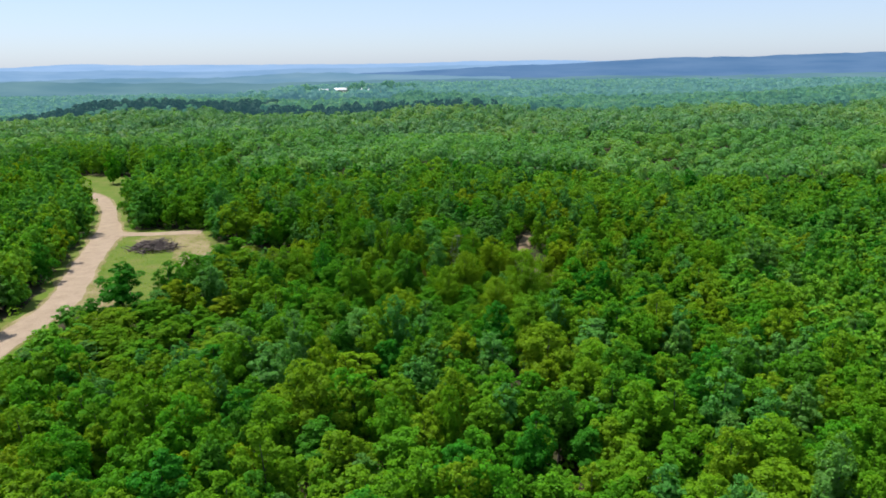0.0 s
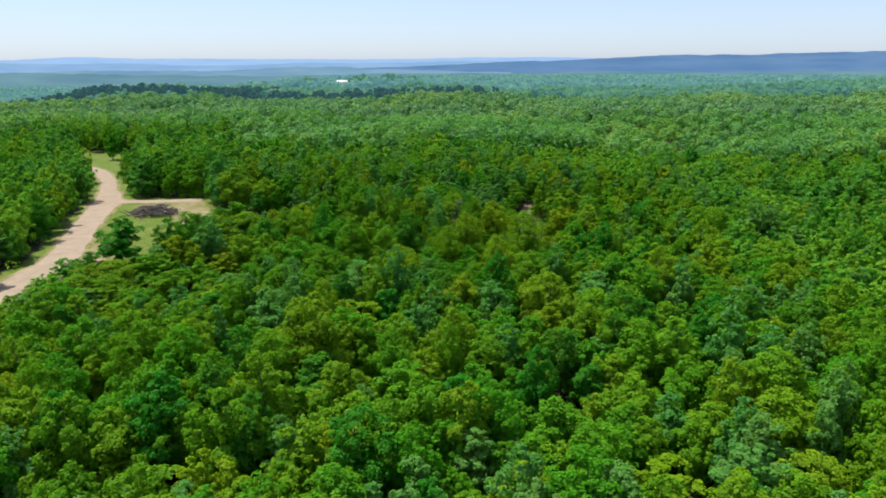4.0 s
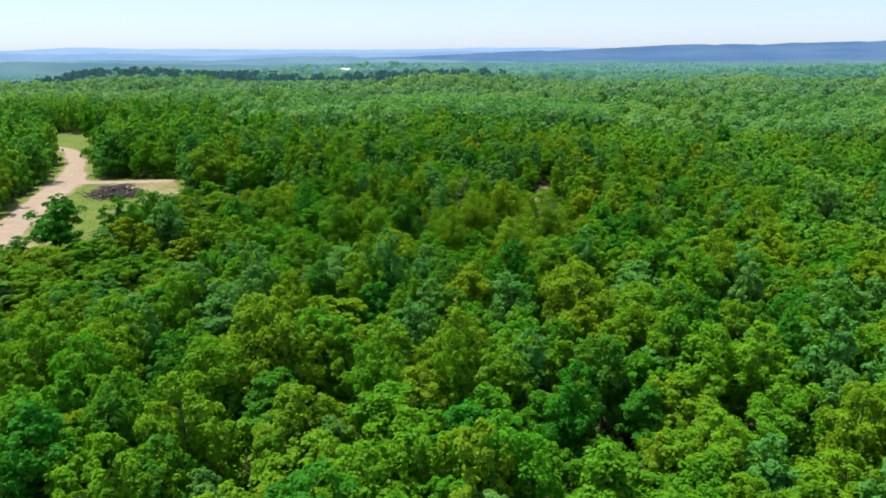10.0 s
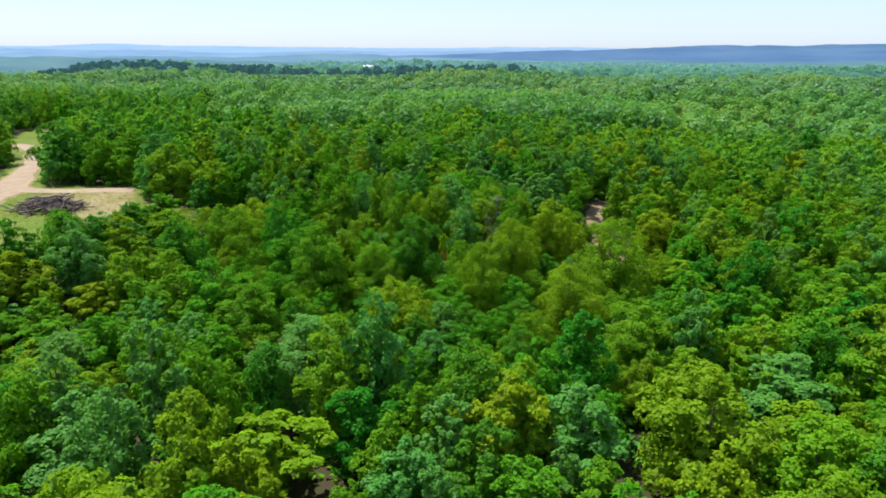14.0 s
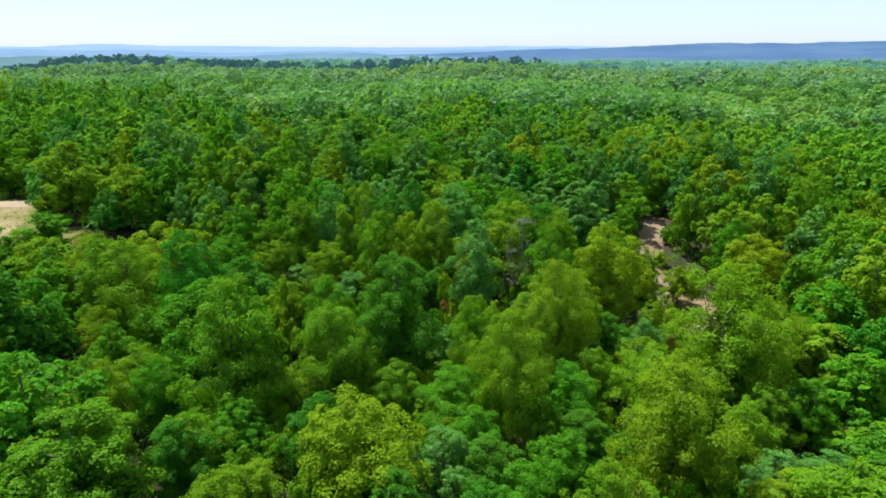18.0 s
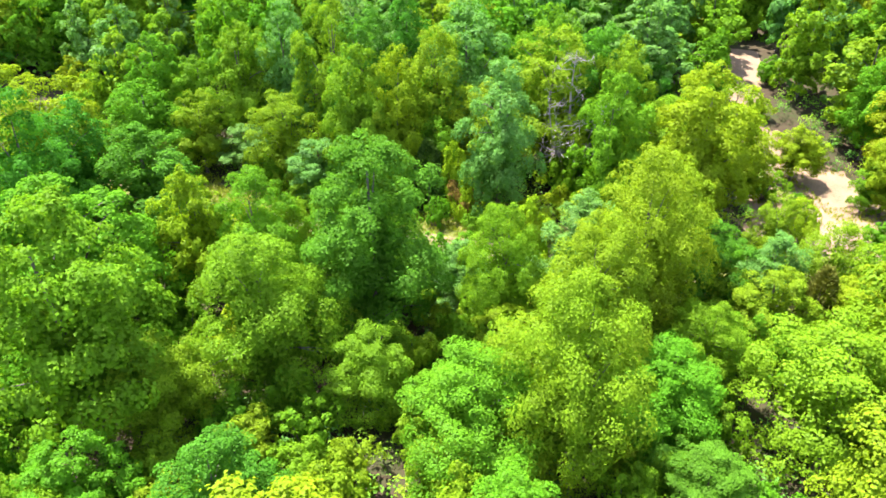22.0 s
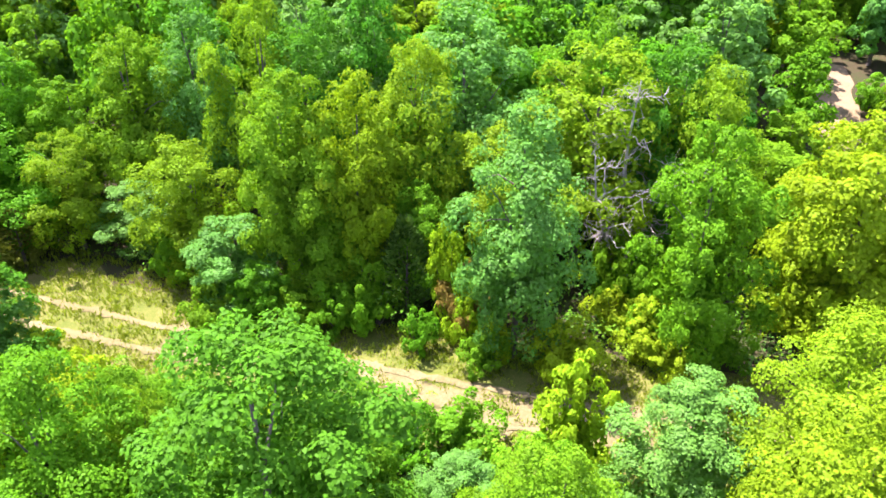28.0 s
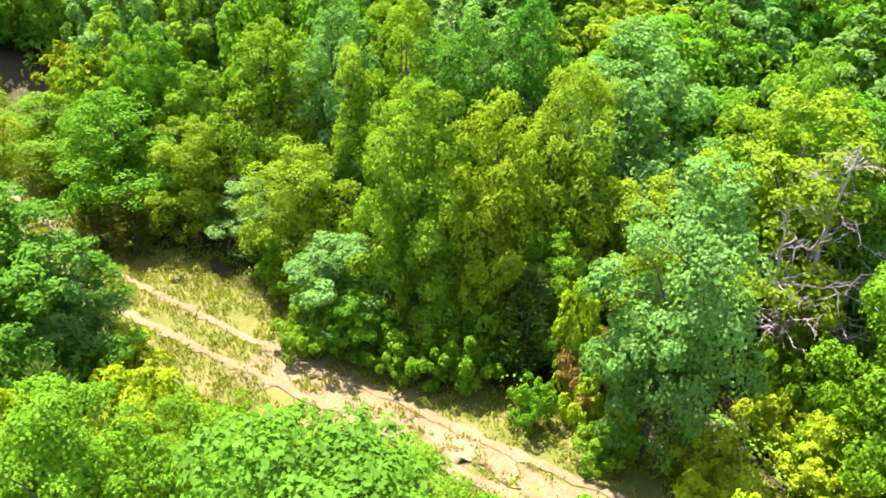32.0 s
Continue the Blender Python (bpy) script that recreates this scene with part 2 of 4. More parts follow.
def land(x, y):
    """Height of the ground, for numbers or arrays."""
    x, y = np.asarray(x, float), np.asarray(y, float)
    rise = np.clip(sm(166, 194, y) + sm(-34, -58, x) * sm(85, 140, y), 0, 1)
    crest = 500 + 0.5 * np.abs(x)
    z = 9 + 4.6 * rise - 5 * sm(25, 110, x) * sm(150, 220, y) * (1 - sm(300, 420, y))
    z = z + 1.6 * sm(crest - 260, crest, y) - 24 * sm(-230, -430, x) * sm(320, 560, y) - 15 * sm(crest + 20, crest + 280, y)
    z = z + 8 * np.exp(-((x + 135) / 170) ** 2) * sm(950, 1004, y) * (1 - sm(1400, 1600, y))
    roll_ = 1.6 * np.sin(x / 57 + 1.3) * np.sin(y / 71) + 2.2 * np.sin(x / 190 - y / 260)
    z = z + roll_ * sm(210, 420, y + 0.6 * np.abs(x))
    return z - 30 * sm(1500, 2800, y)


def polyline_gap(x, y, pts):
    """Distance from points to a line of joined stretches, and how far along it."""
    x, y = np.asarray(x, float), np.asarray(y, float)
    best, where, run = np.full(x.shape, 1e9), np.zeros(x.shape), 0.0
    for (ax, ay), (bx, by) in zip(pts, pts[1:]):
        dx, dy = bx - ax, by - ay
        size = math.hypot(dx, dy)
        k = np.clip(((x - ax) * dx + (y - ay) * dy) / size ** 2, 0, 1)
        d = np.hypot(x - ax - k * dx, y - ay - k * dy)
        nearer = d < best
        best, where = np.where(nearer, d, best), np.where(nearer, run + k * size, where)
        run += size
    return best, where


def inside(x, y, poly):
    x, y = np.asarray(x, float), np.asarray(y, float)
    hit = np.zeros(x.shape, bool)
    for (ax, ay), (bx, by) in zip(poly, poly[1:] + poly[:1]):
        if ay != by:
            hit ^= ((ay > y) != (by > y)) & (x < ax + (y - ay) / (by - ay) * (bx - ax))
    return hit


TRAIL = [(-64, 190), (-46, 178), (-31, 169), (-22, 164.6), (-10, 161.2), (1, 158.4), (14, 155.6), (24, 155)]
ROAD = [(-104, 70), (-88, 96), (-77, 114), (-74, 138), (-83, 166), (-92, 200), (-108, 236), (-120, 258), (-132, 272), (-150, 276)]
BRANCH = [(-91, 199), (-80, 198), (-65, 199.5)]
SPUR = [(24, 168), (25.5, 176), (27, 184), (29.3, 191)]
YARD = [(-66, 128), (-54, 137), (-50, 150), (-50, 166), (-56, 180), (-63, 203), (-96, 206), (-86, 176), (-76, 142)]
BARE = [(20, 160), (21.5, 167), (24, 175), (28, 176), (31, 168), (36, 160), (35, 153), (27, 154)]
UPPER = [(-156, 316), (-120, 306), (-109, 262), (-112, 248), (-121, 246), (-134, 262), (-146, 282)]


def open_ground(x, y, spare=0.0):
    """True where no tree stands: trail, road, yard and bare ground."""
    d, _ = polyline_gap(x, y, TRAIL)
    half = 2.3 + 1.6 * sm(-4, -20, x) - 1.4 * sm(-28, -42, x)
    free = d < half + spare
    d, _ = polyline_gap(x, y, ROAD)
    free |= d < 5.2 + spare
    d, _ = polyline_gap(x, y, BRANCH)
    free |= d < 3.6 + spare
    d, _ = polyline_gap(x, y, SPUR)
    free |= d < 2.0 + spare
    return free | inside(x, y, YARD) | inside(x, y, BARE) | inside(x, y, UPPER)


# ---- mesh helpers ----
def raw_mesh(name, verts, faces, mats, tint=None, smooth=False):
    """A mesh from arrays: faces all of one size."""
    verts, faces = np.asarray(verts, np.float32), np.asarray(faces, np.int32)
    me = bpy.data.meshes.new(name)
    n, k = faces.shape
    me.vertices.add(len(verts))
    me.vertices.foreach_set("co", verts.ravel())
    me.loops.add(n * k)
    me.loops.foreach_set("vertex_index", faces.ravel())
    me.polygons.add(n)
    me.polygons.foreach_set("loop_start", np.arange(0, n * k, k, dtype=np.int32))
    if smooth:
        me.polygons.foreach_set("use_smooth", np.ones(n, bool))
    if tint is not None:
        a = me.attributes.new("tint", "FLOAT", "FACE")
        a.data.foreach_set("value", np.asarray(tint, np.float32))
    for m in mats:
        me.materials.append(m)
    me.update(calc_edges=True)
    return me


def unit(v):
    return v / np.maximum(np.linalg.norm(v, axis=-1, keepdims=True), 1e-9)


def leaves(rng, centres, radii, per, long, wide, up=0.35):
    """Folded, pointed leaf sprays spread over low clumps: an array of quads (n, 4, 3)."""
    c = np.repeat(centres, per, axis=0)
    r = np.repeat(radii, per)[:, None]
    n = len(c)
    way = unit(rng.normal(size=(n, 3)) + (0, 0, 0.45))
    pos = c + way * r * rng.uniform(0.5, 1.1, (n, 1)) * (1, 1, 0.75)
    nor = unit(way * 0.8 + np.array((0, 0, up - 0.1)) + rng.normal(size=(n, 3)) * 0.3)
    a = unit(np.cross(nor, rng.normal(size=(n, 3))))
    b = np.cross(nor, a)
    s = rng.uniform(0.7, 1.3, (n, 1))
    lift = nor * s * wide * 0.45
    return np.stack((pos - a * s * long, pos + b * s * wide + lift, pos + a * s * long - lift * 0.6, pos - b * s * wide + lift), axis=1)


def billows(rng, boughs, subs, height, radius, low=0.12, wide_at=0.42, fat=0.4, lean=0.15):
    """Centres and sizes of leaf clumps, gathered on boughs that stand out from the crown with gaps between."""
    u = (np.arange(boughs) + rng.uniform(0.1, 0.9, boughs)) / boughs
    az = np.arange(boughs) * 2.39996 + rng.uniform(-0.5, 0.5, boughs)
    upper = np.clip((u - wide_at) / (1 - wide_at), 0, 1)
    prof = np.where(u < wide_at, 0.6 + 0.4 * np.sin(np.clip(u / wide_at, 0, 1) * np.pi / 2), np.sqrt(np.maximum(1 - upper ** 1.9, 0)))
    lobes = 1 + 0.15 * np.sin(az * 2 + rng.uniform(0, 6) + u * 2.5)
    size = radius * fat * rng.uniform(0.7, 1.3, boughs) * (0.7 + 0.4 * prof)
    rr = np.maximum(radius * prof * lobes * rng.uniform(0.72, 1.18, boughs) - size * 0.65, 0)
    z = height * (low + (1 - low) * u) - size * 0.75 * u
    sway = rng.uniform(-1, 1, 2) * lean * radius
    mid = np.stack((np.cos(az) * rr + sway[0] * u, np.sin(az) * rr + sway[1] * u, z), axis=1)
    out = unit(np.stack((np.cos(az) * (0.35 + rr / radius), np.sin(az) * (0.35 + rr / radius), 0.25 + 0.9 * u), axis=1))
    c, k = np.repeat(mid, subs, axis=0), np.repeat(size, subs)
    way = unit(unit(rng.normal(size=c.shape)) + np.repeat(out, subs, axis=0) * 0.75)
    c = c + way * (k * rng.uniform(0.5, 1.12, len(c)))[:, None] * (1.0, 1.0, 0.8)
    return c, k * rng.uniform(0.27, 0.5, len(c))


def crown_quads(rng, centres, sizes, per, long, wide, fill=0.26, stray=0.07, ruffle=0.38):
    """Leaf sprays over every bough, closed inside by larger ones: an array of quads (n, 4, 3)."""
    axis_ = np.array((centres[:, 0].mean(), centres[:, 1].mean(), centres[:, 2].mean() - 0.25 * np.ptp(centres[:, 2])))
    count = np.maximum((per * (sizes / sizes.mean()) ** 1.6).astype(int), 4)
    c, r = np.repeat(centres, count, axis=0), np.repeat(sizes, count)[:, None]
    n = len(c)
    way = unit(rng.normal(size=(n, 3)) + unit(c - axis_) * 0.85 + (0, 0, 0.3))
    off = rng.uniform(0.78, 1.06, (n, 1)) + np.where(rng.uniform(size=(n, 1)) < stray, rng.uniform(0.05, 0.4, (n, 1)), 0)
    pos = c + way * r * off
    nor = unit(way + unit(c - axis_) * 0.3 + np.array((0, 0, 0.16)) + rng.normal(size=(n, 3)) * ruffle)
    s = rng.uniform(0.65, 1.35, (n, 1))
    m = int(n * fill)
    inner = rng.integers(0, len(centres), m)
    deep = rng.uniform(0.15, 0.72, (m, 1))
    pos_in = axis_ + (centres[inner] - axis_) * deep + rng.normal(size=(m, 3)) * sizes[inner][:, None] * 0.25
    nor_in = unit(rng.normal(size=(m, 3)) + unit(pos_in - axis_))
    pos, nor, s = np.concatenate((pos, pos_in)), np.concatenate((nor, nor_in)), np.concatenate((s, rng.uniform(1.4, 2.2, (m, 1))))
    a = unit(np.cross(nor, rng.normal(size=nor.shape)))
    b = np.cross(nor, a)
    lift = nor * s * wide * 0.4
    return np.stack((pos - a * s * long, pos + b * s * wide + lift, pos + a * s * long - lift * 0.6, pos - b * s * wide + lift), axis=1)


def tube(points, radii, sides=6):
    """A tapered tube along points: verts and quads."""
    pts = np.asarray(points, float)
    d = unit(np.gradient(pts, axis=0))
    side = unit(np.cross(d, np.array((0.31, 0.9, 0.21))))
    other = np.cross(d, side)
    th = np.arange(sides) * 2 * np.pi / sides
    rad = np.asarray(radii, float)[:, None, None]
    v = pts[:, None] + rad * (np.cos(th)[None, :, None] * side[:, None] + np.sin(th)[None, :, None] * other[:, None])
    i = np.arange(sides)
    f = [np.stack((k * sides + i, k * sides + (i + 1) % sides, (k + 1) * sides + (i + 1) % sides, (k + 1) * sides + i), axis=1) for k in range(len(pts) - 1)]
    return v.reshape(-1, 3), np.concatenate(f)


def join(pieces):
    vs, fs, at = [], [], 0
    for v, f in pieces:
        vs.append(v), fs.append(f + at)
        at += len(v)
    return np.concatenate(vs), np.concatenate(fs)


def trunk_mesh(name, rng, height, girth, limbs, mat, ends=None, sides=7):
    """A tapered, slightly bent trunk with limbs that reach for the clumps."""
    k = np.linspace(0, 1, 7)
    bend = rng.uniform(-0.04, 0.04, 2) * height
    mid = np.stack((bend[0] * k ** 2, bend[1] * k ** 2, -0.4 + (height * 0.86 + 0.4) * k), axis=1)
    pieces = [tube(mid, girth * (1.15 - k) ** 0.8 * (1 + 0.5 * (k == 0)), sides)]
    for j in range(limbs):
        t = rng.uniform(0.25, 0.85)
        start = np.array((bend[0] * t * t, bend[1] * t * t, -0.4 + (height * 0.86 + 0.4) * t))
        if ends is not None:
            end = ends[rng.integers(len(ends))]
            start[2] = min(start[2], end[2] - 0.4)
            start[2] = max(start[2], 0.15 * height)
        else:
            th = rng.uniform(0, 6.28)
            end = start + height * rng.uniform(0.14, 0.26) * np.array((math.cos(th), math.sin(th), rng.uniform(0.3, 0.9)))
        q = np.linspace(0, 1, 4)[:, None]
        line = start + (end - start) * q + np.array((0, 0, 1)) * (np.sin(q * 3.14) * 0.12 * np.linalg.norm(end - start)) + rng.normal(size=(4, 3)) * 0.06 * np.sin(q * 3.14)
        pieces.append(tube(line, girth * 0.32 * np.array((1, 0.7, 0.45, 0.15)), 4))
    v, f = join(pieces)
    return raw_mesh(name, v, f, [mat], smooth=True)


def part(name, me, parent, label=""):
    ob = new(name, me)
    ob.parent = parent
    return tagged(ob, label)


def leaf_mesh(name, quads, mat, tint=None):
    n = len(quads)
    return raw_mesh(name, quads.reshape(-1, 3), np.arange(n * 4).reshape(n, 4), [mat], tint)


# ---- ground ----
def axis(stops):
    """Grid lines from (start, step) pairs and an end."""
    got = []
    for (a, step), (b, _) in zip(stops, stops[1:]):
        got.append(np.arange(a, b, step))
    return np.concatenate(got + [[stops[-1][0]]])


gx = axis([(-4900, 350), (-1400, 70), (-350, 16), (-140, 3), (-45, 1.2), (45, 3), (140, 16), (350, 70), (1400, 350), (4900, 1)])
gy = axis([(-700, 70), (0, 12), (80, 3), (125, 1.2), (200, 4), (340, 16), (900, 60), (2000, 220), (4900, 1)])
X, Y = np.meshgrid(gx, gy)
Z = land(X, Y)
idx = np.arange(X.size).reshape(X.shape)
quads_ = np.stack((idx[:-1, :-1], idx[:-1, 1:], idx[1:, 1:], idx[1:, :-1]), axis=-1).reshape(-1, 4)
ground = tagged(new("ground", raw_mesh("ground", np.stack((X, Y, Z), -1).reshape(-1, 3), quads_, [FLOOR], smooth=True)),
                "brown leaf-litter forest floor over rolling hills", "ground", kind="structure")


def ribbon(name, pts, half, mat, label, category, lift=0.05, step=1.0, ragged=0.4, seed=1, cols=5):
    """A strip of worn ground that follows the land, with ragged edges."""
    rng = np.random.default_rng(seed)
    dense = []
    for (ax, ay), (bx, by) in zip(pts, pts[1:]):
        n = max(2, int(math.hypot(bx - ax, by - ay) / step))
        dense += [(ax + (bx - ax) * k / n, ay + (by - ay) * k / n) for k in range(n)]
    p = np.array(dense + [pts[-1]], float)
    for _ in range(4):
        p[1:-1] = (p[:-2] + 2 * p[1:-1] + p[2:]) / 4
    d = unit(np.gradient(p, axis=0))
    nrm = np.stack((-d[:, 1], d[:, 0]), axis=1)
    w = np.linspace(-1, 1, cols)
    if callable(half):
        half = half(p[:, 0], p[:, 1])[:, None]
    edge = half * (1 + ragged * (rng.uniform(-1, 1, (len(p), cols)) * 0.6 + 0.6 * np.sin(np.arange(len(p)) * step / 2.3)[:, None] * 0.5) * np.abs(w))
    xy = p[:, None, :] + nrm[:, None, :] * (w * edge)[..., None]
    z = land(xy[..., 0], xy[..., 1]) + lift - 0.03 * np.abs(w)
    v = np.concatenate((xy, z[..., None]), axis=-1).reshape(-1, 3)
    i = np.arange(len(p) * cols).reshape(len(p), cols)
    f = np.stack((i[:-1, :-1], i[1:, :-1], i[1:, 1:], i[:-1, 1:]), axis=-1).reshape(-1, 4)
    return tagged(new(name, raw_mesh(name, v, f, [mat], smooth=True)), label, category, kind="structure")


def patch(name, poly, mat, label, category, lift=0.04, step=1.5):
    """A sheet of turf or bare soil over a stretch of ground, with a ragged outline."""
    px, py = [p[0] for p in poly], [p[1] for p in poly]
    xs, ys = np.arange(min(px) - 3, max(px) + 3, step), np.arange(min(py) - 3, max(py) + 3, step)
    A, B = np.meshgrid(xs, ys)
    A = A + np.sin(B * 1.7) * step * 0.3
    B = B + np.sin(A * 2.1) * step * 0.3
    i = np.arange(A.size).reshape(A.shape)
    f = np.stack((i[:-1, :-1], i[:-1, 1:], i[1:, 1:], i[1:, :-1]), axis=-1).reshape(-1, 4)
    ca, cb = A.ravel()[f].mean(1), B.ravel()[f].mean(1)
    f = f[inside(ca, cb, poly)]
    v = np.stack((A, B, land(A, B) + lift), -1).reshape(-1, 3)
    used, inv = np.unique(f, return_inverse=True)
    return tagged(new(name, raw_mesh(name, v[used], inv.reshape(f.shape), [mat], smooth=True)), label, category, kind="structure")


patch("turf", YARD, YARD_TURF, "green mown grass beside the gravel road", "grass", 0.03)
patch("turf", UPPER, YARD_TURF, "green grass clearing at the road's far bend", "grass", 0.03)
patch("bare_ground", [(-80, 189), (-72, 186), (-65, 176), (-60, 164), (-54, 160), (-52, 168), (-58, 184), (-64, 198), (-80, 197)], DRY_EARTH, "tan dry earth with thin grass beside the brush pile", "bare soil", 0.06, 1.2)
patch("bare_ground", [(-76, 140), (-66, 134), (-60, 141), (-66, 149), (-75, 152)], DRY_EARTH, "worn tan earth at the road's edge", "bare soil", 0.06, 1.2)
patch("bare_ground", BARE, RED_SOIL, "bare pinkish clay soil clearing among trees", "bare soil", 0.03, 1.0)
def road_half(x, y):
    """Wider where the side road joins, narrower up the hill."""
    return 3.2 - 0.9 * sm(206, 226, y) + 1.1 * np.exp(-((y - 197) / 7) ** 2)


ribbon("road_shoulder", ROAD, lambda x, y: road_half(x, y) + 0.9, DRY_EARTH, "worn tan shoulder of the gravel road", "road edge", 0.085, 2.0, 0.2, 13)
ribbon("verge", ROAD, 6.2, YARD_TURF, "green grass verge along the gravel road", "grass", 0.05, 2.0, 0.3, 3)
ribbon("road", ROAD, road_half, GRAVEL, "pale dusty gravel road through the woods", "road", 0.12, 2.0, 0.12, 4)
ribbon("road", BRANCH, 2.3, GRAVEL, "short gravel side road past the brush pile", "road", 0.13, 2.0, 0.2, 5)
ribbon("trail_spur", SPUR, 1.4, RED_SOIL, "bare clay track climbing into the trees", "track", 0.07, 1.0, 0.3, 6)
ribbon("trail_turf", TRAIL, 3.6, TURF, "yellow-green grass of the forest trail", "grass", 0.05, 1.0, 0.35, 7, 7)

RUT_FAR = [(-46, 178.9), (-32, 170.2), (-23.6, 166.0), (-14.2, 163.0), (-10.2, 161.9), (-5.2, 160.7), (-0.5, 159.4), (6, 157.7), (15, 155.9)]
RUT_NEAR = [(-45, 177.2), (-31.2, 168.2), (-22.6, 163.9), (-17.9, 162.3), (-13.9, 161.2), (-11.1, 160.5), (-8.4, 159.8), (-2.4, 158.0), (5, 156.0), (15, 154.2)]
ribbon("rut", RUT_FAR, 0.17, SOIL, "sandy wheel rut worn into the trail", "wheel rut", 0.12, 0.4, 1.25, 8, 5)
ribbon("rut", RUT_NEAR, 0.19, SOIL, "sandy wheel rut worn into the trail", "wheel rut", 0.12, 0.4, 1.25, 9, 5)
ribbon("bare_ground", [(-13, 162.0), (-8, 160.6), (-3, 159.2), (2, 157.6), (8, 156.4)], 0.95, SOIL, "pale trodden sandy soil between the ruts", "bare soil", 0.085, 0.5, 1.3, 10, 7)

# ---- trees ----
SPECIES = {
    "oak": dict(name="oak_tree", label="broad oak with pale yellow-green leaves, full crown", h=11.5, r=3.3, low=0.1, wide_at=0.45, fat=0.42),
    "hickory": dict(name="hickory_tree", label="hickory with fresh mid-green leaves, rounded crown", h=11.0, r=3.0, low=0.1, wide_at=0.4, fat=0.42),
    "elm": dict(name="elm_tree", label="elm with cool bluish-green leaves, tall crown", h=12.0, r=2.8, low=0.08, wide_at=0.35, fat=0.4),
    "maple": dict(name="maple_tree", label="maple with bright yellow-green leaves, airy crown", h=10.0, r=2.7, low=0.14, wide_at=0.5, fat=0.4),
    "dark": dict(name="black_oak_tree", label="black oak with dark green leaves, dense crown", h=12.0, r=2.9, low=0.08, wide_at=0.4, fat=0.43),
}
NEAREST, FINE, MEDIUM, COARSE = {}, {}, {}, {}
SHAPES = 4   # crowns of each kind
for sp, q in SPECIES.items():
    NEAREST[sp], FINE[sp], MEDIUM[sp], COARSE[sp] = [], [], [], []
    for k in range(SHAPES):
        rng = np.random.default_rng(100 + 10 * list(SPECIES).index(sp) + k)
        for store, count, per, long, wide, limbs in ((FINE, (24, 9), 84, 0.082, 0.056, 8), (MEDIUM, (19, 6), 44, 0.17, 0.118, 4), (COARSE, (14, 5), 14, 0.37, 0.28, 2), (NEAREST, (24, 10), 150, 0.06, 0.042, 9)):
            if store is NEAREST and k > 1:
                continue
            c, s_ = billows(rng, *count, q["h"], q["r"], q["low"] + 0.03 * (k % 3), q["wide_at"] + 0.07 * (k % 2), q["fat"] * rng.uniform(0.9, 1.15))
            crown = leaf_mesh("crown", crown_quads(rng, c, s_, per, long, wide), LEAF[sp])
            trunk = trunk_mesh("trunk", rng, q["h"], 0.17, limbs, BARK, c, 7 if store in (FINE, NEAREST) else 5)
            store[sp].append((trunk, crown))


def tree(sp, x, y, height, radius, turn=0.0, level=FINE, kind=0, group="woodland trees"):
    """One tree as a thing: an empty at its foot, with trunk and crown."""
    q = SPECIES[sp]
    trunk, crown = level[sp][kind % len(level[sp])]
    foot = new(q["name"])
    foot.matrix_basis = Matrix.LocRotScale((x, y, float(land(x, y))), Euler((0, 0, turn)), (radius / q["r"], radius / q["r"], height / q["h"]))
    tagged(foot, q["label"], "tree", group)
    part("trunk", trunk, foot)
    part("crown", crown, foot)
    return foot


TAKEN = []   # x, y, crown radius of every tree set by hand


def level_at(x, y):
    """How finely a tree is leafed, by how near the flight passes it."""
    if 136 < y < 156 and abs(x) < 13:
        return NEAREST
    if 116 < y < 174 and abs(x) < 19 + 0.4 * (y - 118):
        return FINE
    if 40 < y < 225 and abs(x) < 52 + 0.42 * (y - 50):
        return MEDIUM
    return COARSE


def set_tree(sp, x, y, height, radius):
    TAKEN.append((x, y, radius))
    k = len(TAKEN)
    return tree(sp, x, y, height, radius, k * 2.4, level_at(x, y), k)


SHRUB_MAT = {"shrub": LEAF["hickory"], "bright": LEAF["sapling"], "redshrub": LEAF["red"]}
SHRUB_MAT["sapling"] = LEAF["oak"]
SHRUB_LABEL = {"sapling": "leafy green oak sapling among taller trees", "shrub": "low leafy green shrub at the trail's edge", "bright": "bright yellow-green sapling bush near the trail",
               "redshrub": "shrub with rusty dead leaves among green ones"}
SHRUBS = {}


def shrub(kind, x, y, height, radius):
    """A bush: several stems from one foot and a low leafy crown."""
    TAKEN.append((x, y, radius))
    k = len(TAKEN)
    key = (kind, k % 2)
    if key not in SHRUBS:
        rng = np.random.default_rng(500 + 7 * len(SHRUBS))
        c, s_ = billows(rng, 12, 5, 3.0, 1.6, 0.1, 0.4, 0.44)
        stems = [tube(np.array(((0, 0, -0.2), e * (0.5, 0.5, 0.5), e)), (0.05, 0.035, 0.012), 5) for e in c[::13]]
        SHRUBS[key] = [raw_mesh("stem", *v, [BARK], smooth=True) for v in stems], leaf_mesh("foliage", crown_quads(rng, c, s_, 72, 0.072, 0.047), SHRUB_MAT[kind])
    foot = new("shrub")
    foot.matrix_basis = Matrix.LocRotScale((x, y, float(land(x, y))), Euler((0, 0, k * 2.4)), (radius / 1.6, radius / 1.6, height / 3.0))
    tagged(foot, SHRUB_LABEL[kind], "shrub", "shrubs")
    for stem in SHRUBS[key][0]:
        part("stem", stem, foot)
    part("foliage", SHRUBS[key][1], foot)
    return foot


CEDARS = {}


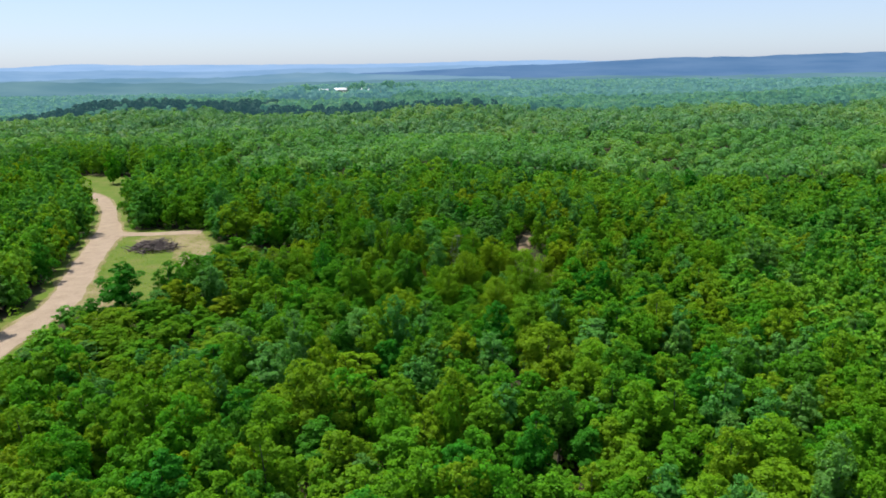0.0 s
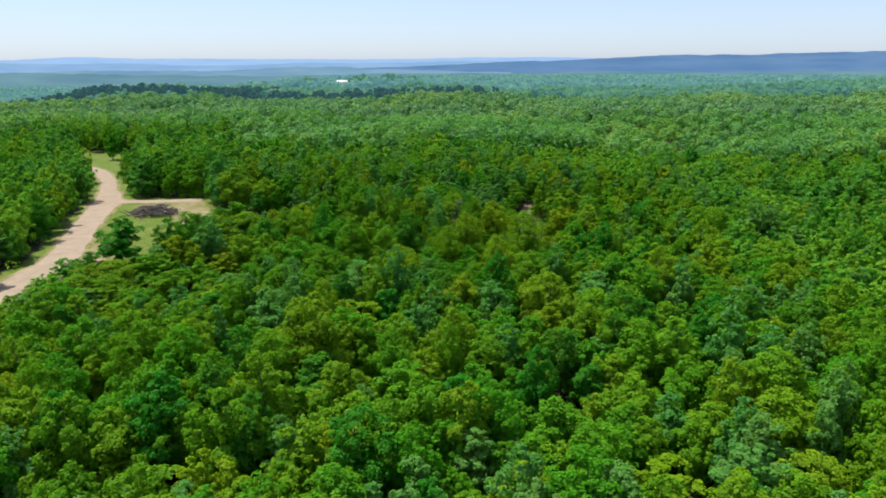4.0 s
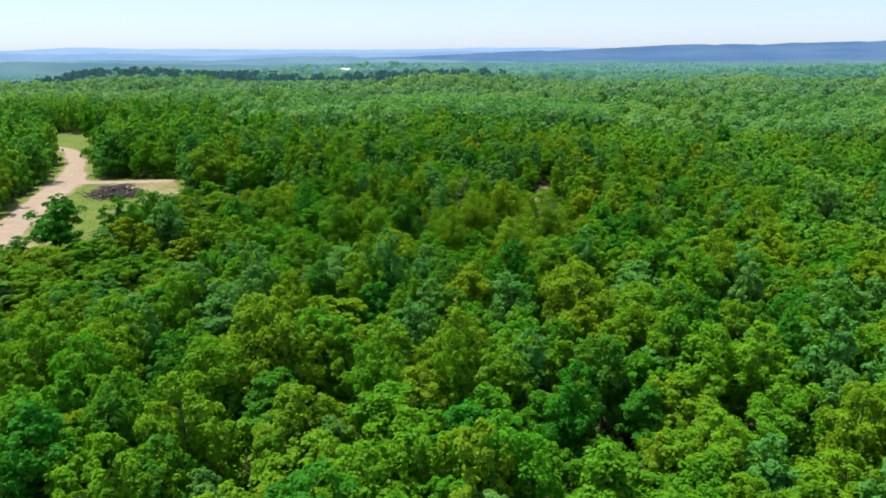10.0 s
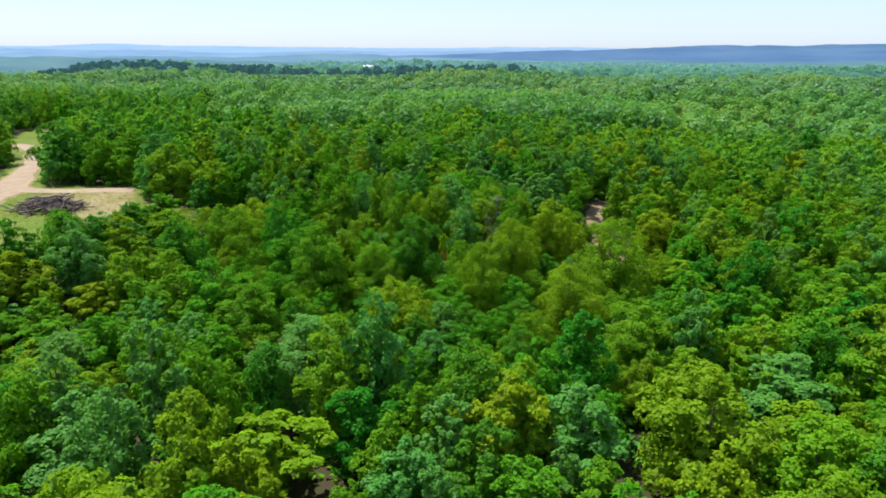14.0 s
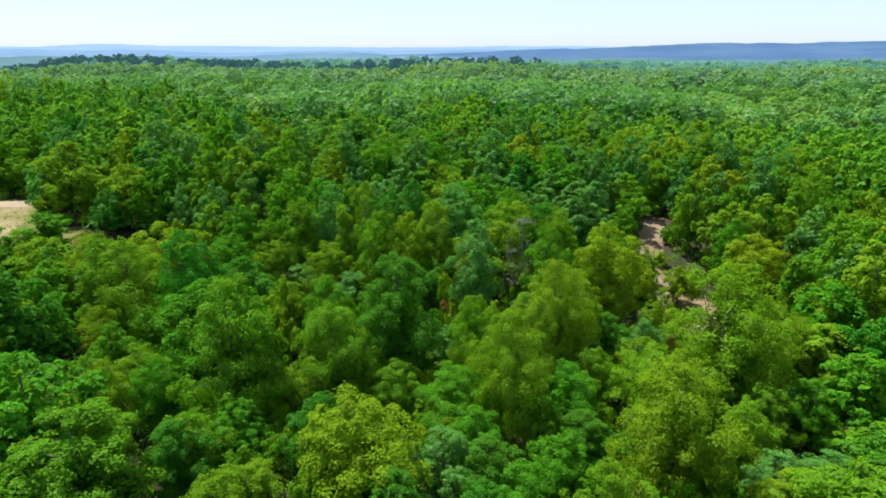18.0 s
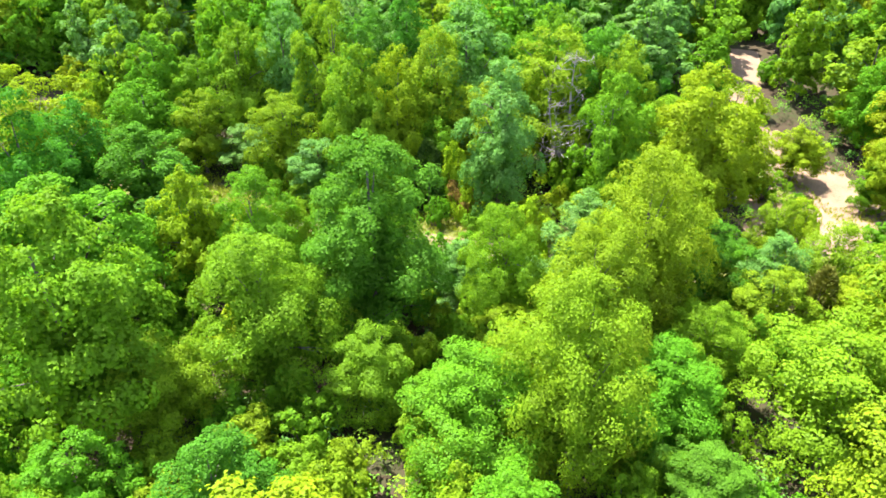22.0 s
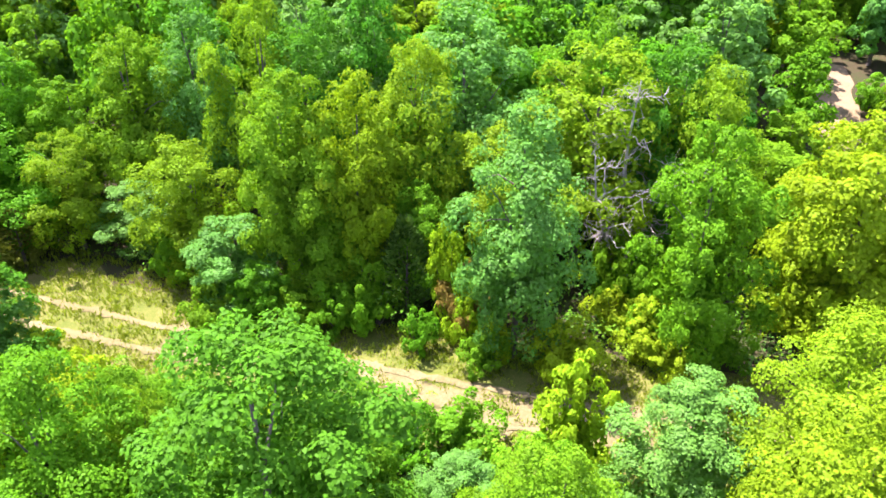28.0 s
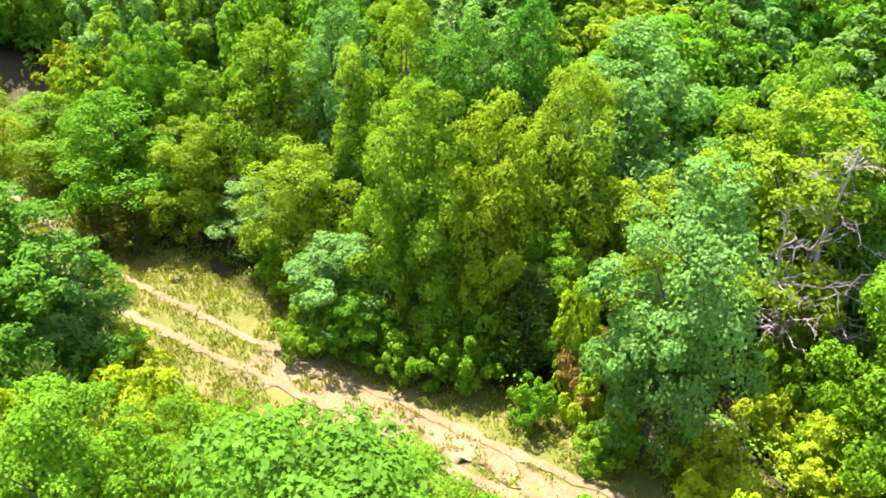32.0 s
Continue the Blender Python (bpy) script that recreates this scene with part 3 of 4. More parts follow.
def cedar(kind, x, y, height, radius):
    """A juniper: conical, with fine upswept sprays."""
    TAKEN.append((x, y, radius))
    k = len(TAKEN)
    key = (kind, k % 2)
    if key not in CEDARS:
        rng = np.random.default_rng(600 + 7 * len(CEDARS))
        n = 2600
        u = rng.uniform(0, 1, n) ** 0.8
        az = rng.uniform(0, 6.283, n)
        lobe = 1 + 0.25 * np.sin(az * 5 + u * 9) + 0.15 * np.sin(az * 2)
        rr = 1.3 * np.minimum(1, 2.2 * (u + 0.1)) * (1 - u) ** 0.7 * lobe * np.sqrt(rng.uniform(0.35, 1, n))
        pos = np.stack((np.cos(az) * rr, np.sin(az) * rr, 0.2 + 3.8 * u), 1)
        out = unit(np.stack((np.cos(az), np.sin(az), np.full(n, 1.1)), 1) + rng.normal(size=(n, 3)) * 0.35)
        side = unit(np.cross(out, rng.normal(size=(n, 3))))
        s_ = rng.uniform(0.7, 1.3, (n, 1))
        q = np.stack((pos, pos + out * 0.12 * s_ + side * 0.045, pos + out * 0.3 * s_, pos + out * 0.12 * s_ - side * 0.045), 1)
        CEDARS[key] = trunk_mesh("trunk", rng, 3.6, 0.07, 5, BARK, None, 5), leaf_mesh("crown", q, LEAF[kind])
    foot = new("cedar_tree")
    foot.matrix_basis = Matrix.LocRotScale((x, y, float(land(x, y))), Euler((0, 0, k * 2.4)), (radius / 1.3, radius / 1.3, height / 4.0))
    tagged(foot, "olive-brown young cedar with fine upswept needles" if kind == "cedar" else "dark green juniper with dense feathery sprays", "tree", "cedars")
    part("trunk", CEDARS[key][0], foot)
    part("crown", CEDARS[key][1], foot)
    return foot


# hand-set trees
set_tree("hickory", -18.7, 147.0, 10.0, 4.0)
set_tree("oak", 8.6, 146.0, 12.2, 2.6)
set_tree("oak", 4.9, 138.4, 11.1, 2.4)
set_tree("oak", 6.3, 143.8, 10.3, 2.4)
set_tree("maple", -29.2, 161.9, 11.0, 3.56)
set_tree("hickory", -15.0, 140.2, 12.6, 3.3)
set_tree("hickory", 8.9, 140.8, 6.0, 2.39)
set_tree("oak", 15.4, 139.6, 7.6, 2.9)
shrub("bright", 4.9, 159.5, 3.0, 1.47)
shrub("bright", 9.2, 163.0, 2.0, 1.33)
set_tree("elm", -5.0, 172.7, 12.0, 2.58)
shrub("bright", 16.2, 163.4, 3.5, 2.19)
set_tree("oak", 19.4, 104.3, 11.0, 3.9)
set_tree("hickory", 19.0, 121.3, 10.0, 4.0)
set_tree("oak", 25.5, 88.4, 11.0, 2.56)
set_tree("oak", 3.2, 83.9, 11.5, 1.87)
set_tree("dark", -5.5, 107.9, 8.0, 2.43)
set_tree("elm", -11.7, 116.8, 10.0, 4.0)
set_tree("maple", -12.3, 104.4, 7.0, 3.95)
set_tree("hickory", -25.4, 94.5, 8.0, 2.71)
set_tree("elm", 29.2, 113.1, 9.0, 4.0)
set_tree("dark", 38.3, 119.2, 9.0, 3.14)
set_tree("maple", -4.7, 130.4, 9.0, 3.0)
set_tree("oak", 3.7, 112.8, 9.0, 3.14)
set_tree("maple", -21.4, 95.2, 6.0, 3.19)
set_tree("hickory", -31.4, 97.4, 6.0, 3.27)
set_tree("oak", 26.8, 105.4, 8.0, 3.64)
set_tree("oak", -6.3, 94.3, 7.0, 2.87)
set_tree("hickory", -20.6, 128.3, 9.0, 3.99)
set_tree("oak", 32.2, 82.1, 12.0, 4.0)
set_tree("oak", -16.5, 74.9, 7.5, 2.97)
set_tree("oak", 37.9, 67.3, 10.0, 4.0)
set_tree("oak", 3.3, 88.3, 11.5, 2.92)
set_tree("dark", 13.5, 77.6, 11.0, 2.28)
set_tree("maple", 21.9, 57.4, 7.0, 3.78)
set_tree("oak", 36.0, 56.0, 9.0, 3.68)
set_tree("oak", -6.8, 68.8, 9.0, 3.8)
set_tree("dark", 25.5, 87.4, 11.0, 2.41)
set_tree("hickory", 44.6, 87.4, 10.0, 4.0)
set_tree("hickory", -2.3, 77.8, 9.0, 4.0)
set_tree("hickory", -32.0, 88.4, 5.0, 3.39)
set_tree("hickory", -38.4, 72.4, 5.0, 4.0)
set_tree("hickory", -27.0, 60.0, 6.0, 4.0)
set_tree("oak", 9.8, 56.6, 8.0, 3.55)
set_tree("dark", -13.5, 81.5, 8.0, 3.35)
set_tree("dark", -25.2, 89.3, 9.0, 2.47)
set_tree("elm", -24.4, 102.7, 10.0, 3.25)
set_tree("oak", 25.8, 100.9, 10.0, 3.65)
set_tree("elm", 10.8, 104.5, 10.0, 3.22)
set_tree("oak", 2.5, 147.7, 8.8, 1.9)
set_tree("elm", 6.9, 151.0, 7.6, 2.2)
set_tree("oak", 10.6, 150.3, 10.2, 2.8)
set_tree("hickory", -9.9, 149.2, 9.5, 2.3)
set_tree("maple", -13.5, 150.0, 9.3, 1.9)
set_tree("hickory", 9.9, 160.3, 11.4, 2.3)
set_tree("hickory", -8.4, 143.8, 9.4, 2.7)
set_tree("hickory", -3.5, 152.6, 6.6, 1.9)
shrub("bright", -16.6, 158.6, 3.0, 1.4)
set_tree("hickory", -10.2, 153.5, 5.8, 1.5)
set_tree("oak", -8.4, 150.4, 7.6, 1.3)
set_tree("hickory", -6.3, 150.4, 8.2, 1.5)
set_tree("maple", -11.4, 152.3, 6.3, 1.4)
shrub("bright", -13.2, 156.0, 4.2, 1.5)
shrub("bright", 4.5, 154.2, 5.4, 1.5)
shrub("shrub", 0.4, 155.4, 2.6, 1.5)
shrub("shrub", -1.5, 154.6, 3.0, 1.3)
shrub("shrub", -9.6, 155.9, 2.6, 1.3)
shrub("shrub", 3.0, 151.5, 4.5, 1.5)
set_tree("elm", 0.3, 150.8, 4.8, 1.6)
set_tree("elm", 17.0, 150.5, 5.6, 1.5)
cedar("cedar", 19.0, 148.8, 4.5, 1.3)
set_tree("oak", 20.5, 151.5, 5.8, 1.7)
set_tree("maple", 33.5, 168.0, 8.5, 3.0)
set_tree("maple", 3.5, 144.2, 4.6, 2.2)
set_tree("hickory", -3.6, 143.0, 5.0, 2.0)
set_tree("hickory", 1.0, 139.5, 6.2, 2.6)
set_tree("oak", -12.5, 141.0, 6.0, 2.2)
set_tree("maple", 7.5, 144.0, 5.0, 1.5)
set_tree("dark", 10.6, 168.6, 12.0, 2.6)
set_tree("oak", -1.8, 168.4, 12.0, 2.4)
set_tree("dark", -48.0, 143.5, 10.0, 3.3)
set_tree("dark", -52.5, 139.5, 9.0, 2.8)
set_tree("elm", -44.0, 139.5, 11.0, 3.0)
set_tree("dark", -33.5, 145.0, 11.5, 3.2)
set_tree("dark", -88.0, 214.0, 13.0, 4.2)
set_tree("dark", -81.0, 208.0, 12.0, 3.6)
set_tree("hickory", -75.0, 207.0, 11.0, 3.5)
set_tree("hickory", -68.0, 207.0, 12.0, 4.0)
set_tree("oak", -51.5, 187.0, 11.0, 4.0)
set_tree("hickory", -52.6, 151.2, 7.6, 2.6)
set_tree("dark", -49.2, 152.6, 7.2, 2.0)
set_tree("maple", -49.5, 135.2, 7.0, 2.8)
set_tree("hickory", -131.0, 292.0, 14.0, 3.0)
set_tree("dark", -100.0, 245.0, 11.0, 3.5)
set_tree("dark", -3.9, 147.2, 12.3, 3.1)
set_tree("dark", -60.2, 134.2, 9.6, 4.3)
set_tree("maple", 15.7, 160.4, 11.6, 2.9)
set_tree("oak", 26.0, 152.0, 5.2, 1.7)
shrub("bright", 22.6, 158.8, 3.4, 1.2)
shrub("shrub", 28.0, 158.5, 1.8, 1.1)
set_tree("maple", 20.2, 164.5, 7.0, 1.9)
shrub("shrub", 24.5, 164.0, 1.3, 0.8)
shrub("bright", 30.5, 155.0, 3.0, 1.1)
set_tree("hickory", -24.5, 169.9, 7.4, 3.18)
set_tree("oak", -31.4, 172.7, 5.1, 2.97)
set_tree("oak", -20.2, 169.6, 6.6, 2.2)
set_tree("elm", -16.4, 169.3, 4.3, 1.97)
set_tree("oak", -12.6, 167.4, 7.6, 2.4)
set_tree("elm", -9.9, 164.3, 5.4, 2.1)
set_tree("hickory", -7.2, 165.2, 11.8, 2.4)
set_tree("maple", -4.3, 165.6, 11.1, 2.0)
set_tree("hickory", -6.1, 164.8, 7.3, 2.2)
cedar("juniper", -2.0, 164.1, 5.1, 1.72)
set_tree("elm", 2.9, 161.0, 11.8, 2.3)
shrub("bright", -0.0, 163.6, 5.3, 1.12)
cedar("cedar", -24.8, 167.4, 2.7, 1.09)
cedar("cedar", -22.6, 167.9, 3.3, 1.79)
set_tree("dark", -19.2, 157.6, 8.7, 2.99)
set_tree("elm", -18.3, 158.2, 6.8, 1.53)
shrub("shrub", -1.4, 161.2, 2.4, 0.83)
shrub("redshrub", 1.0, 162.9, 3.7, 1.25)
shrub("bright", 8.6, 161.0, 2.5, 1.25)
shrub("bright", 10.2, 161.6, 2.3, 1.3)
shrub("bright", 9.5, 159.9, 1.9, 1.1)
shrub("shrub", 11.8, 160.8, 2.2, 1.2)
shrub("shrub", 8.0, 164.2, 4.6, 1.2)
shrub("shrub", 9.6, 164.4, 3.8, 1.3)
set_tree("oak", 10.4, 169.5, 9.5, 1.9)
shrub("shrub", 1.7, 160.0, 2.0, 1.03)
set_tree("hickory", -8.5, 163.0, 3.7, 1.3)
shrub("shrub", -14.3, 166.5, 3.1, 0.98)
set_tree("hickory", -17.5, 173.5, 10.5, 2.6)
set_tree("dark", -7.0, 170.5, 12.5, 2.5)
set_tree("dark", -3.8, 172.0, 13.0, 2.3)
set_tree("elm", 0.8, 170.8, 13.0, 3.2)
set_tree("hickory", 7.6, 171.8, 12.5, 2.6)
set_tree("hickory", -1.6, 168.0, 9.0, 1.8)
set_tree("hickory", -19.0, 177.0, 12.0, 2.4)
set_tree("oak", -9.6, 171.6, 13.0, 2.4)
set_tree("elm", -13.6, 173.5, 12.0, 2.2)
set_tree("hickory", -24.5, 173.8, 9.5, 2.2)
set_tree("oak", -28.0, 175.0, 9.0, 2.3)
cedar("juniper", -14.6, 153.4, 5.6, 1.7)
cedar("juniper", -12.9, 151.6, 6.0, 1.5)
shrub("bright", -15.4, 156.2, 3.2, 1.2)
shrub("shrub", -11.6, 157.0, 2.2, 1.1)
shrub("shrub", -7.4, 156.4, 2.2, 1.1)
shrub("bright", -5.3, 154.8, 4.2, 1.2)
set_tree("dark", -24.5, 159.5, 9.5, 2.4)
set_tree("oak", 19.3, 155.8, 5.2, 1.5)
shrub("shrub", 17.5, 156.8, 2.2, 1.2)
set_tree("hickory", 22.5, 151.4, 4.6, 1.4)
set_tree("maple", 30.0, 163.0, 6.0, 1.5)
set_tree("hickory", 33.0, 172.0, 9.0, 2.2)
set_tree("oak", 22.0, 172.5, 6.0, 1.7)
set_tree("hickory", 22.2, 179.5, 7.0, 2.0)
shrub("bright", 26.6, 178.0, 2.0, 1.1)
shrub("shrub", 29.6, 184.0, 2.4, 1.3)
set_tree("oak", 31.0, 181.0, 10.0, 2.4)
set_tree("oak", 12.2, 166.8, 11.5, 2.1)
shrub("bright", 7.6, 162.8, 2.4, 1.2)
shrub("shrub", -6.5, 140.5, 3.2, 1.6)
shrub("shrub", -1.0, 142.5, 3.0, 1.5)
shrub("bright", -10.5, 146.3, 3.6, 1.5)
shrub("shrub", 0.2, 146.0, 3.4, 1.5)
shrub("bright", 5.2, 147.2, 3.6, 1.4)
shrub("shrub", 13.5, 146.5, 3.2, 1.5)
shrub("shrub", -14.5, 144.5, 3.4, 1.6)
shrub("bright", 9.8, 141.2, 3.2, 1.5)
shrub("shrub", -6.8, 147.0, 3.8, 1.4)
shrub("shrub", -3.4, 163.0, 3.5, 1.3)
shrub("shrub", -5.0, 162.6, 3.0, 1.3)
shrub("shrub", -7.2, 162.4, 2.6, 1.2)
set_tree("hickory", -1.2, 165.2, 6.5, 1.6)
shrub("bright", 2.2, 161.0, 1.9, 0.9)
shrub("bright", 0.6, 162.2, 3.2, 1.0)
shrub("shrub", -10.9, 162.9, 2.4, 1.2)
shrub("shrub", -12.2, 165.6, 2.8, 1.2)
set_tree("dark", -22.8, 151.6, 13.0, 2.5)
set_tree("oak", 20.6, 142.4, 13.0, 3.7)
set_tree("oak", 13.9, 131.6, 10.7, 2.9)
set_tree("maple", 25.9, 168.4, 4.6, 1.7)
set_tree("hickory", 29.0, 163.6, 3.8, 1.2)
set_tree("maple", 31.6, 159.8, 4.4, 1.4)
set_tree("hickory", 24.2, 173.4, 3.6, 1.1)
shrub("shrub", 22.6, 165.4, 2.6, 1.5)
shrub("bright", 28.8, 171.4, 2.2, 1.0)
# end of hand-set trees

# the rest of the wood, scattered tree by tree
def scatter(x0, x1, y0, y1, gap, rng):
    ys = np.arange(y0, y1, gap * 0.87)
    pts = []
    for j, yy in enumerate(ys):
        xs = np.arange(x0, x1, gap) + (j % 2) * gap / 2
        pts.append(np.stack((xs, np.full(len(xs), yy)), 1))
    p = np.concatenate(pts)
    return p + rng.uniform(-0.36, 0.36, p.shape) * gap


def in_sight(p, margin=25):
    """The wedge of land that the flight looks over."""
    return np.abs(p[:, 0]) < 0.66 * p[:, 1] + margin


def stand_height(x, y):
    """Young growth by the road and round the clearings, taller stands elsewhere."""
    young = float(sm(-28, -38, x) * sm(-76, -68, x) * (1 - sm(132, 142, y)) * sm(100, 112, y))
    young = max(young, 0.7 * float(sm(-62, -56, x) * (1 - sm(-46, -38, x)) * sm(140, 146, y) * (1 - sm(186, 192, y))))
    young = max(young, 0.8 * float(sm(8, 12, x) * (1 - sm(30, 36, x)) * sm(122, 130, y) * (1 - sm(172, 178, y))))
    young = max(young, 0.75 * float(sm(-30, -24, x) * (1 - sm(8, 12, x)) * sm(148, 152, y) * (1 - sm(158, 160, y))))
    young = max(young, 0.7 * float((1 - sm(16, 24, abs(x))) * sm(114, 122, y) * (1 - sm(150, 156, y))))
    wave = 0.93 + 0.16 * float(sm(-25, -45, x) * sm(198, 212, y)) + 0.13 * math.sin(x / 13 + 0.5) * math.sin(y / 17)
    return wave * (1 - 0.52 * young)


KINDS = list(SPECIES)
near = scatter(-190, 190, 40, 262, 4.55, RNG)
near = np.concatenate((near[in_sight(near)], scatter(-178, -88, 264, 332, 5.0, RNG)))
near = near[~open_ground(near[:, 0], near[:, 1], 1.2)]
if TAKEN:
    T = np.array(TAKEN)
    gap_ = np.hypot(near[:, None, 0] - T[None, :, 0], near[:, None, 1] - T[None, :, 1]) - T[None, :, 2] * 0.9
    near = near[gap_.min(1) > 0.9]
counts = dict.fromkeys(KINDS, 0)
stuff_q, stuff_t = [], []
CHANCE = np.array((0.29, 0.36, 0.15, 0.06, 0.14))
# uphill mix with more cool-leaved elms, whose colour stands in for haze
CHANCE_HAZY = np.array((0.25, 0.31, 0.31, 0.08, 0.05))
BANK = {}
for sp, q in SPECIES.items():
    BANK[sp] = []
    for k in range(SHAPES):
        me = COARSE[sp][k][1]
        co = np.empty(len(me.vertices) * 3, np.float32)
        me.vertices.foreach_get("co", co)
        BANK[sp].append(co.reshape(-1, 4, 3)[np.arange(len(me.vertices) // 4) % 5 > 0])
TINT = {"dark": 0.05, "elm": 0.28, "hickory": 0.55, "oak": 0.8, "maple": 0.97}
order = np.argsort(np.hypot(near[:, 0], np.maximum(45 - near[:, 1], 0) + np.maximum(near[:, 1] - 160, 0)))
for i in order:
    x, y = near[i]
    sp = KINDS[RNG.choice(5, p=CHANCE if y < 172 else CHANCE_HAZY)]
    q = SPECIES[sp]
    size = RNG.uniform(0.62, 1.18)
    hh, rr = q["h"] * size * RNG.uniform(0.8, 1.1) * stand_height(x, y), q["r"] * size * RNG.uniform(0.75, 1.05)
    level = level_at(x, y)
    if level in (FINE, NEAREST) and y < 152:   # slim young growth near the trail
        hh, rr = min(hh, 6.5), min(rr, 1.9)
    turn = RNG.uniform(0, 6.28)
    if counts[sp] < 290:
        counts[sp] += 1
        tree(sp, x, y, hh, rr, turn, level, int(RNG.integers(SHAPES)))
        if level in (FINE, NEAREST):
            TAKEN.append((x, y, rr))
    else:
        c_, s_ = math.cos(turn), math.sin(turn)
        b = BANK[sp][int(RNG.integers(SHAPES))] * np.array((rr / q["r"], rr / q["r"], hh / q["h"]))
        b = b @ np.array(((c_, s_, 0), (-s_, c_, 0), (0, 0, 1)))
        stuff_q.append(b + np.array((x, y, float(land(x, y)))))
        stuff_t.append(np.full(len(b), np.clip(TINT[sp] + RNG.normal() * 0.06, 0, 1)))
if stuff_q:
    tagged(new("woodland", leaf_mesh("woodland", np.concatenate(stuff_q), LEAF_STUFF, np.concatenate(stuff_t))),
           "dense mixed green broadleaf woodland canopy", "woodland", kind="stuff")


def far_wood(name, y0, y1, gap, count, long, wide, radius, height, mat, label, seed, keep=None):
    """Far canopy: many small crowns in one mesh."""
    rng = np.random.default_rng(seed)
    half = 0.68 * y1 + 40
    p = scatter(-half, half, y0, y1, gap, rng)
    p = p[in_sight(p, 40)]
    p = p[~open_ground(p[:, 0], p[:, 1], 1.5)]
    if keep is not None:
        p = p[keep(p[:, 0], p[:, 1])]
    n = len(p)
    z = land(p[:, 0], p[:, 1])
    s = rng.uniform(0.55, 1.35, n) * (1 + 0.16 * np.sin(p[:, 0] / 31 + 1) * np.sin(p[:, 1] / 37))
    way = unit(rng.normal(size=(n, count, 3)) + (0, -0.25, 0.75))
    way[..., 2] = np.abs(way[..., 2])
    pos = way * (radius * s)[:, None, None] * rng.uniform(0.8, 1.05, (n, count, 1)) * (1, 1, 1.15)
    pos += np.stack((p[:, 0], p[:, 1], z + height * s - radius * s * 1.15), 1)[:, None, :]
    nor = unit(way + rng.normal(size=way.shape) * 0.32)
    a = unit(np.cross(nor, rng.normal(size=way.shape)))
    b = np.cross(nor, a)
    k = rng.uniform(0.75, 1.25, (n, count, 1))
    q = np.stack((pos - a * k * long, pos + b * k * wide, pos + a * k * long, pos - b * k * wide), axis=2).reshape(-1, 4, 3)
    wide_ = 0.5 + 0.25 * np.sin(p[:, 0] / 43 + p[:, 1] / 61) + 0.25 * np.sin(p[:, 0] / 17 - p[:, 1] / 29)
    tint = np.repeat(np.clip(0.45 * wide_ + rng.uniform(0, 0.55, n), 0, 1), count)
    return tagged(new(name, leaf_mesh(name, q, mat, tint)), label, "woodland", kind="stuff")


def pines(x, y):
    """Dark pine stands: along the hill's shoulder, and a strip below the field."""
    shoulder = np.abs(y - 600 - 0.25 * (x + 245)) < 46 + 18 * np.sin(x / 31)
    strip = np.abs(y - 548 - 6 * np.sin(x / 23)) < 17
    return (shoulder & (x > -385) & (x < -140)) | (strip & (x > -150) & (x < 60))


def no_field(x, y):
    return ~((x > -225) & (x < -45) & (y > 1060) & (y < 1390))


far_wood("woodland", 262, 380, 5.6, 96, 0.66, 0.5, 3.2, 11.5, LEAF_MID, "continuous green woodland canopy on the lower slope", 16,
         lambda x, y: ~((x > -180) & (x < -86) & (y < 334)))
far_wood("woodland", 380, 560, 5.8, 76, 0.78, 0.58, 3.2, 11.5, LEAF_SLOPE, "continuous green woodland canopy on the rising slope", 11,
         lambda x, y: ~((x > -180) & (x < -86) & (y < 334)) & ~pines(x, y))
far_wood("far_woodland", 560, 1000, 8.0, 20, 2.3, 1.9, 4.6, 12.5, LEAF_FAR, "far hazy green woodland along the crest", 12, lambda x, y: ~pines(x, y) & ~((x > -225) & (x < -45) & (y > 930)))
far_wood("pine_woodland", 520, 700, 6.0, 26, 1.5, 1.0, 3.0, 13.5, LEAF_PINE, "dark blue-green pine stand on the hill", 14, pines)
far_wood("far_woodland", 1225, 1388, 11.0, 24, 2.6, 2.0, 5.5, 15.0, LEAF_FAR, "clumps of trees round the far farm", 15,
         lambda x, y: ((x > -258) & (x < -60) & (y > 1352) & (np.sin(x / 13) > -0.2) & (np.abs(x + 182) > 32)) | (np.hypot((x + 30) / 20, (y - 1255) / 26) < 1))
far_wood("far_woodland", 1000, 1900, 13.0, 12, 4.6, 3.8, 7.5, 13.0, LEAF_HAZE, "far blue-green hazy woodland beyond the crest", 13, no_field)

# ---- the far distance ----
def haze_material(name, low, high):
    """Distance: hills with the haze painted in as a plain pale glow, mottled by far woods."""
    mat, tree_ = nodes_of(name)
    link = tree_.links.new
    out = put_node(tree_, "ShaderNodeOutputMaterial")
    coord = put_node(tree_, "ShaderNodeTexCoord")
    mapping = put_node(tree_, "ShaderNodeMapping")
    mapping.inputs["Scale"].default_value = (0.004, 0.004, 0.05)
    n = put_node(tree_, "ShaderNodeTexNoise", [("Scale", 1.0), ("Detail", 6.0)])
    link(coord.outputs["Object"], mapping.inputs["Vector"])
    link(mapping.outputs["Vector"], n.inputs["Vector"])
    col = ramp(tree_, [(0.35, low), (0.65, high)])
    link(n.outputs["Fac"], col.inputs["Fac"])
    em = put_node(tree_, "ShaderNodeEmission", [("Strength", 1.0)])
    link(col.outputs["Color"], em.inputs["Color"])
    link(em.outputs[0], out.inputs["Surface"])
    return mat


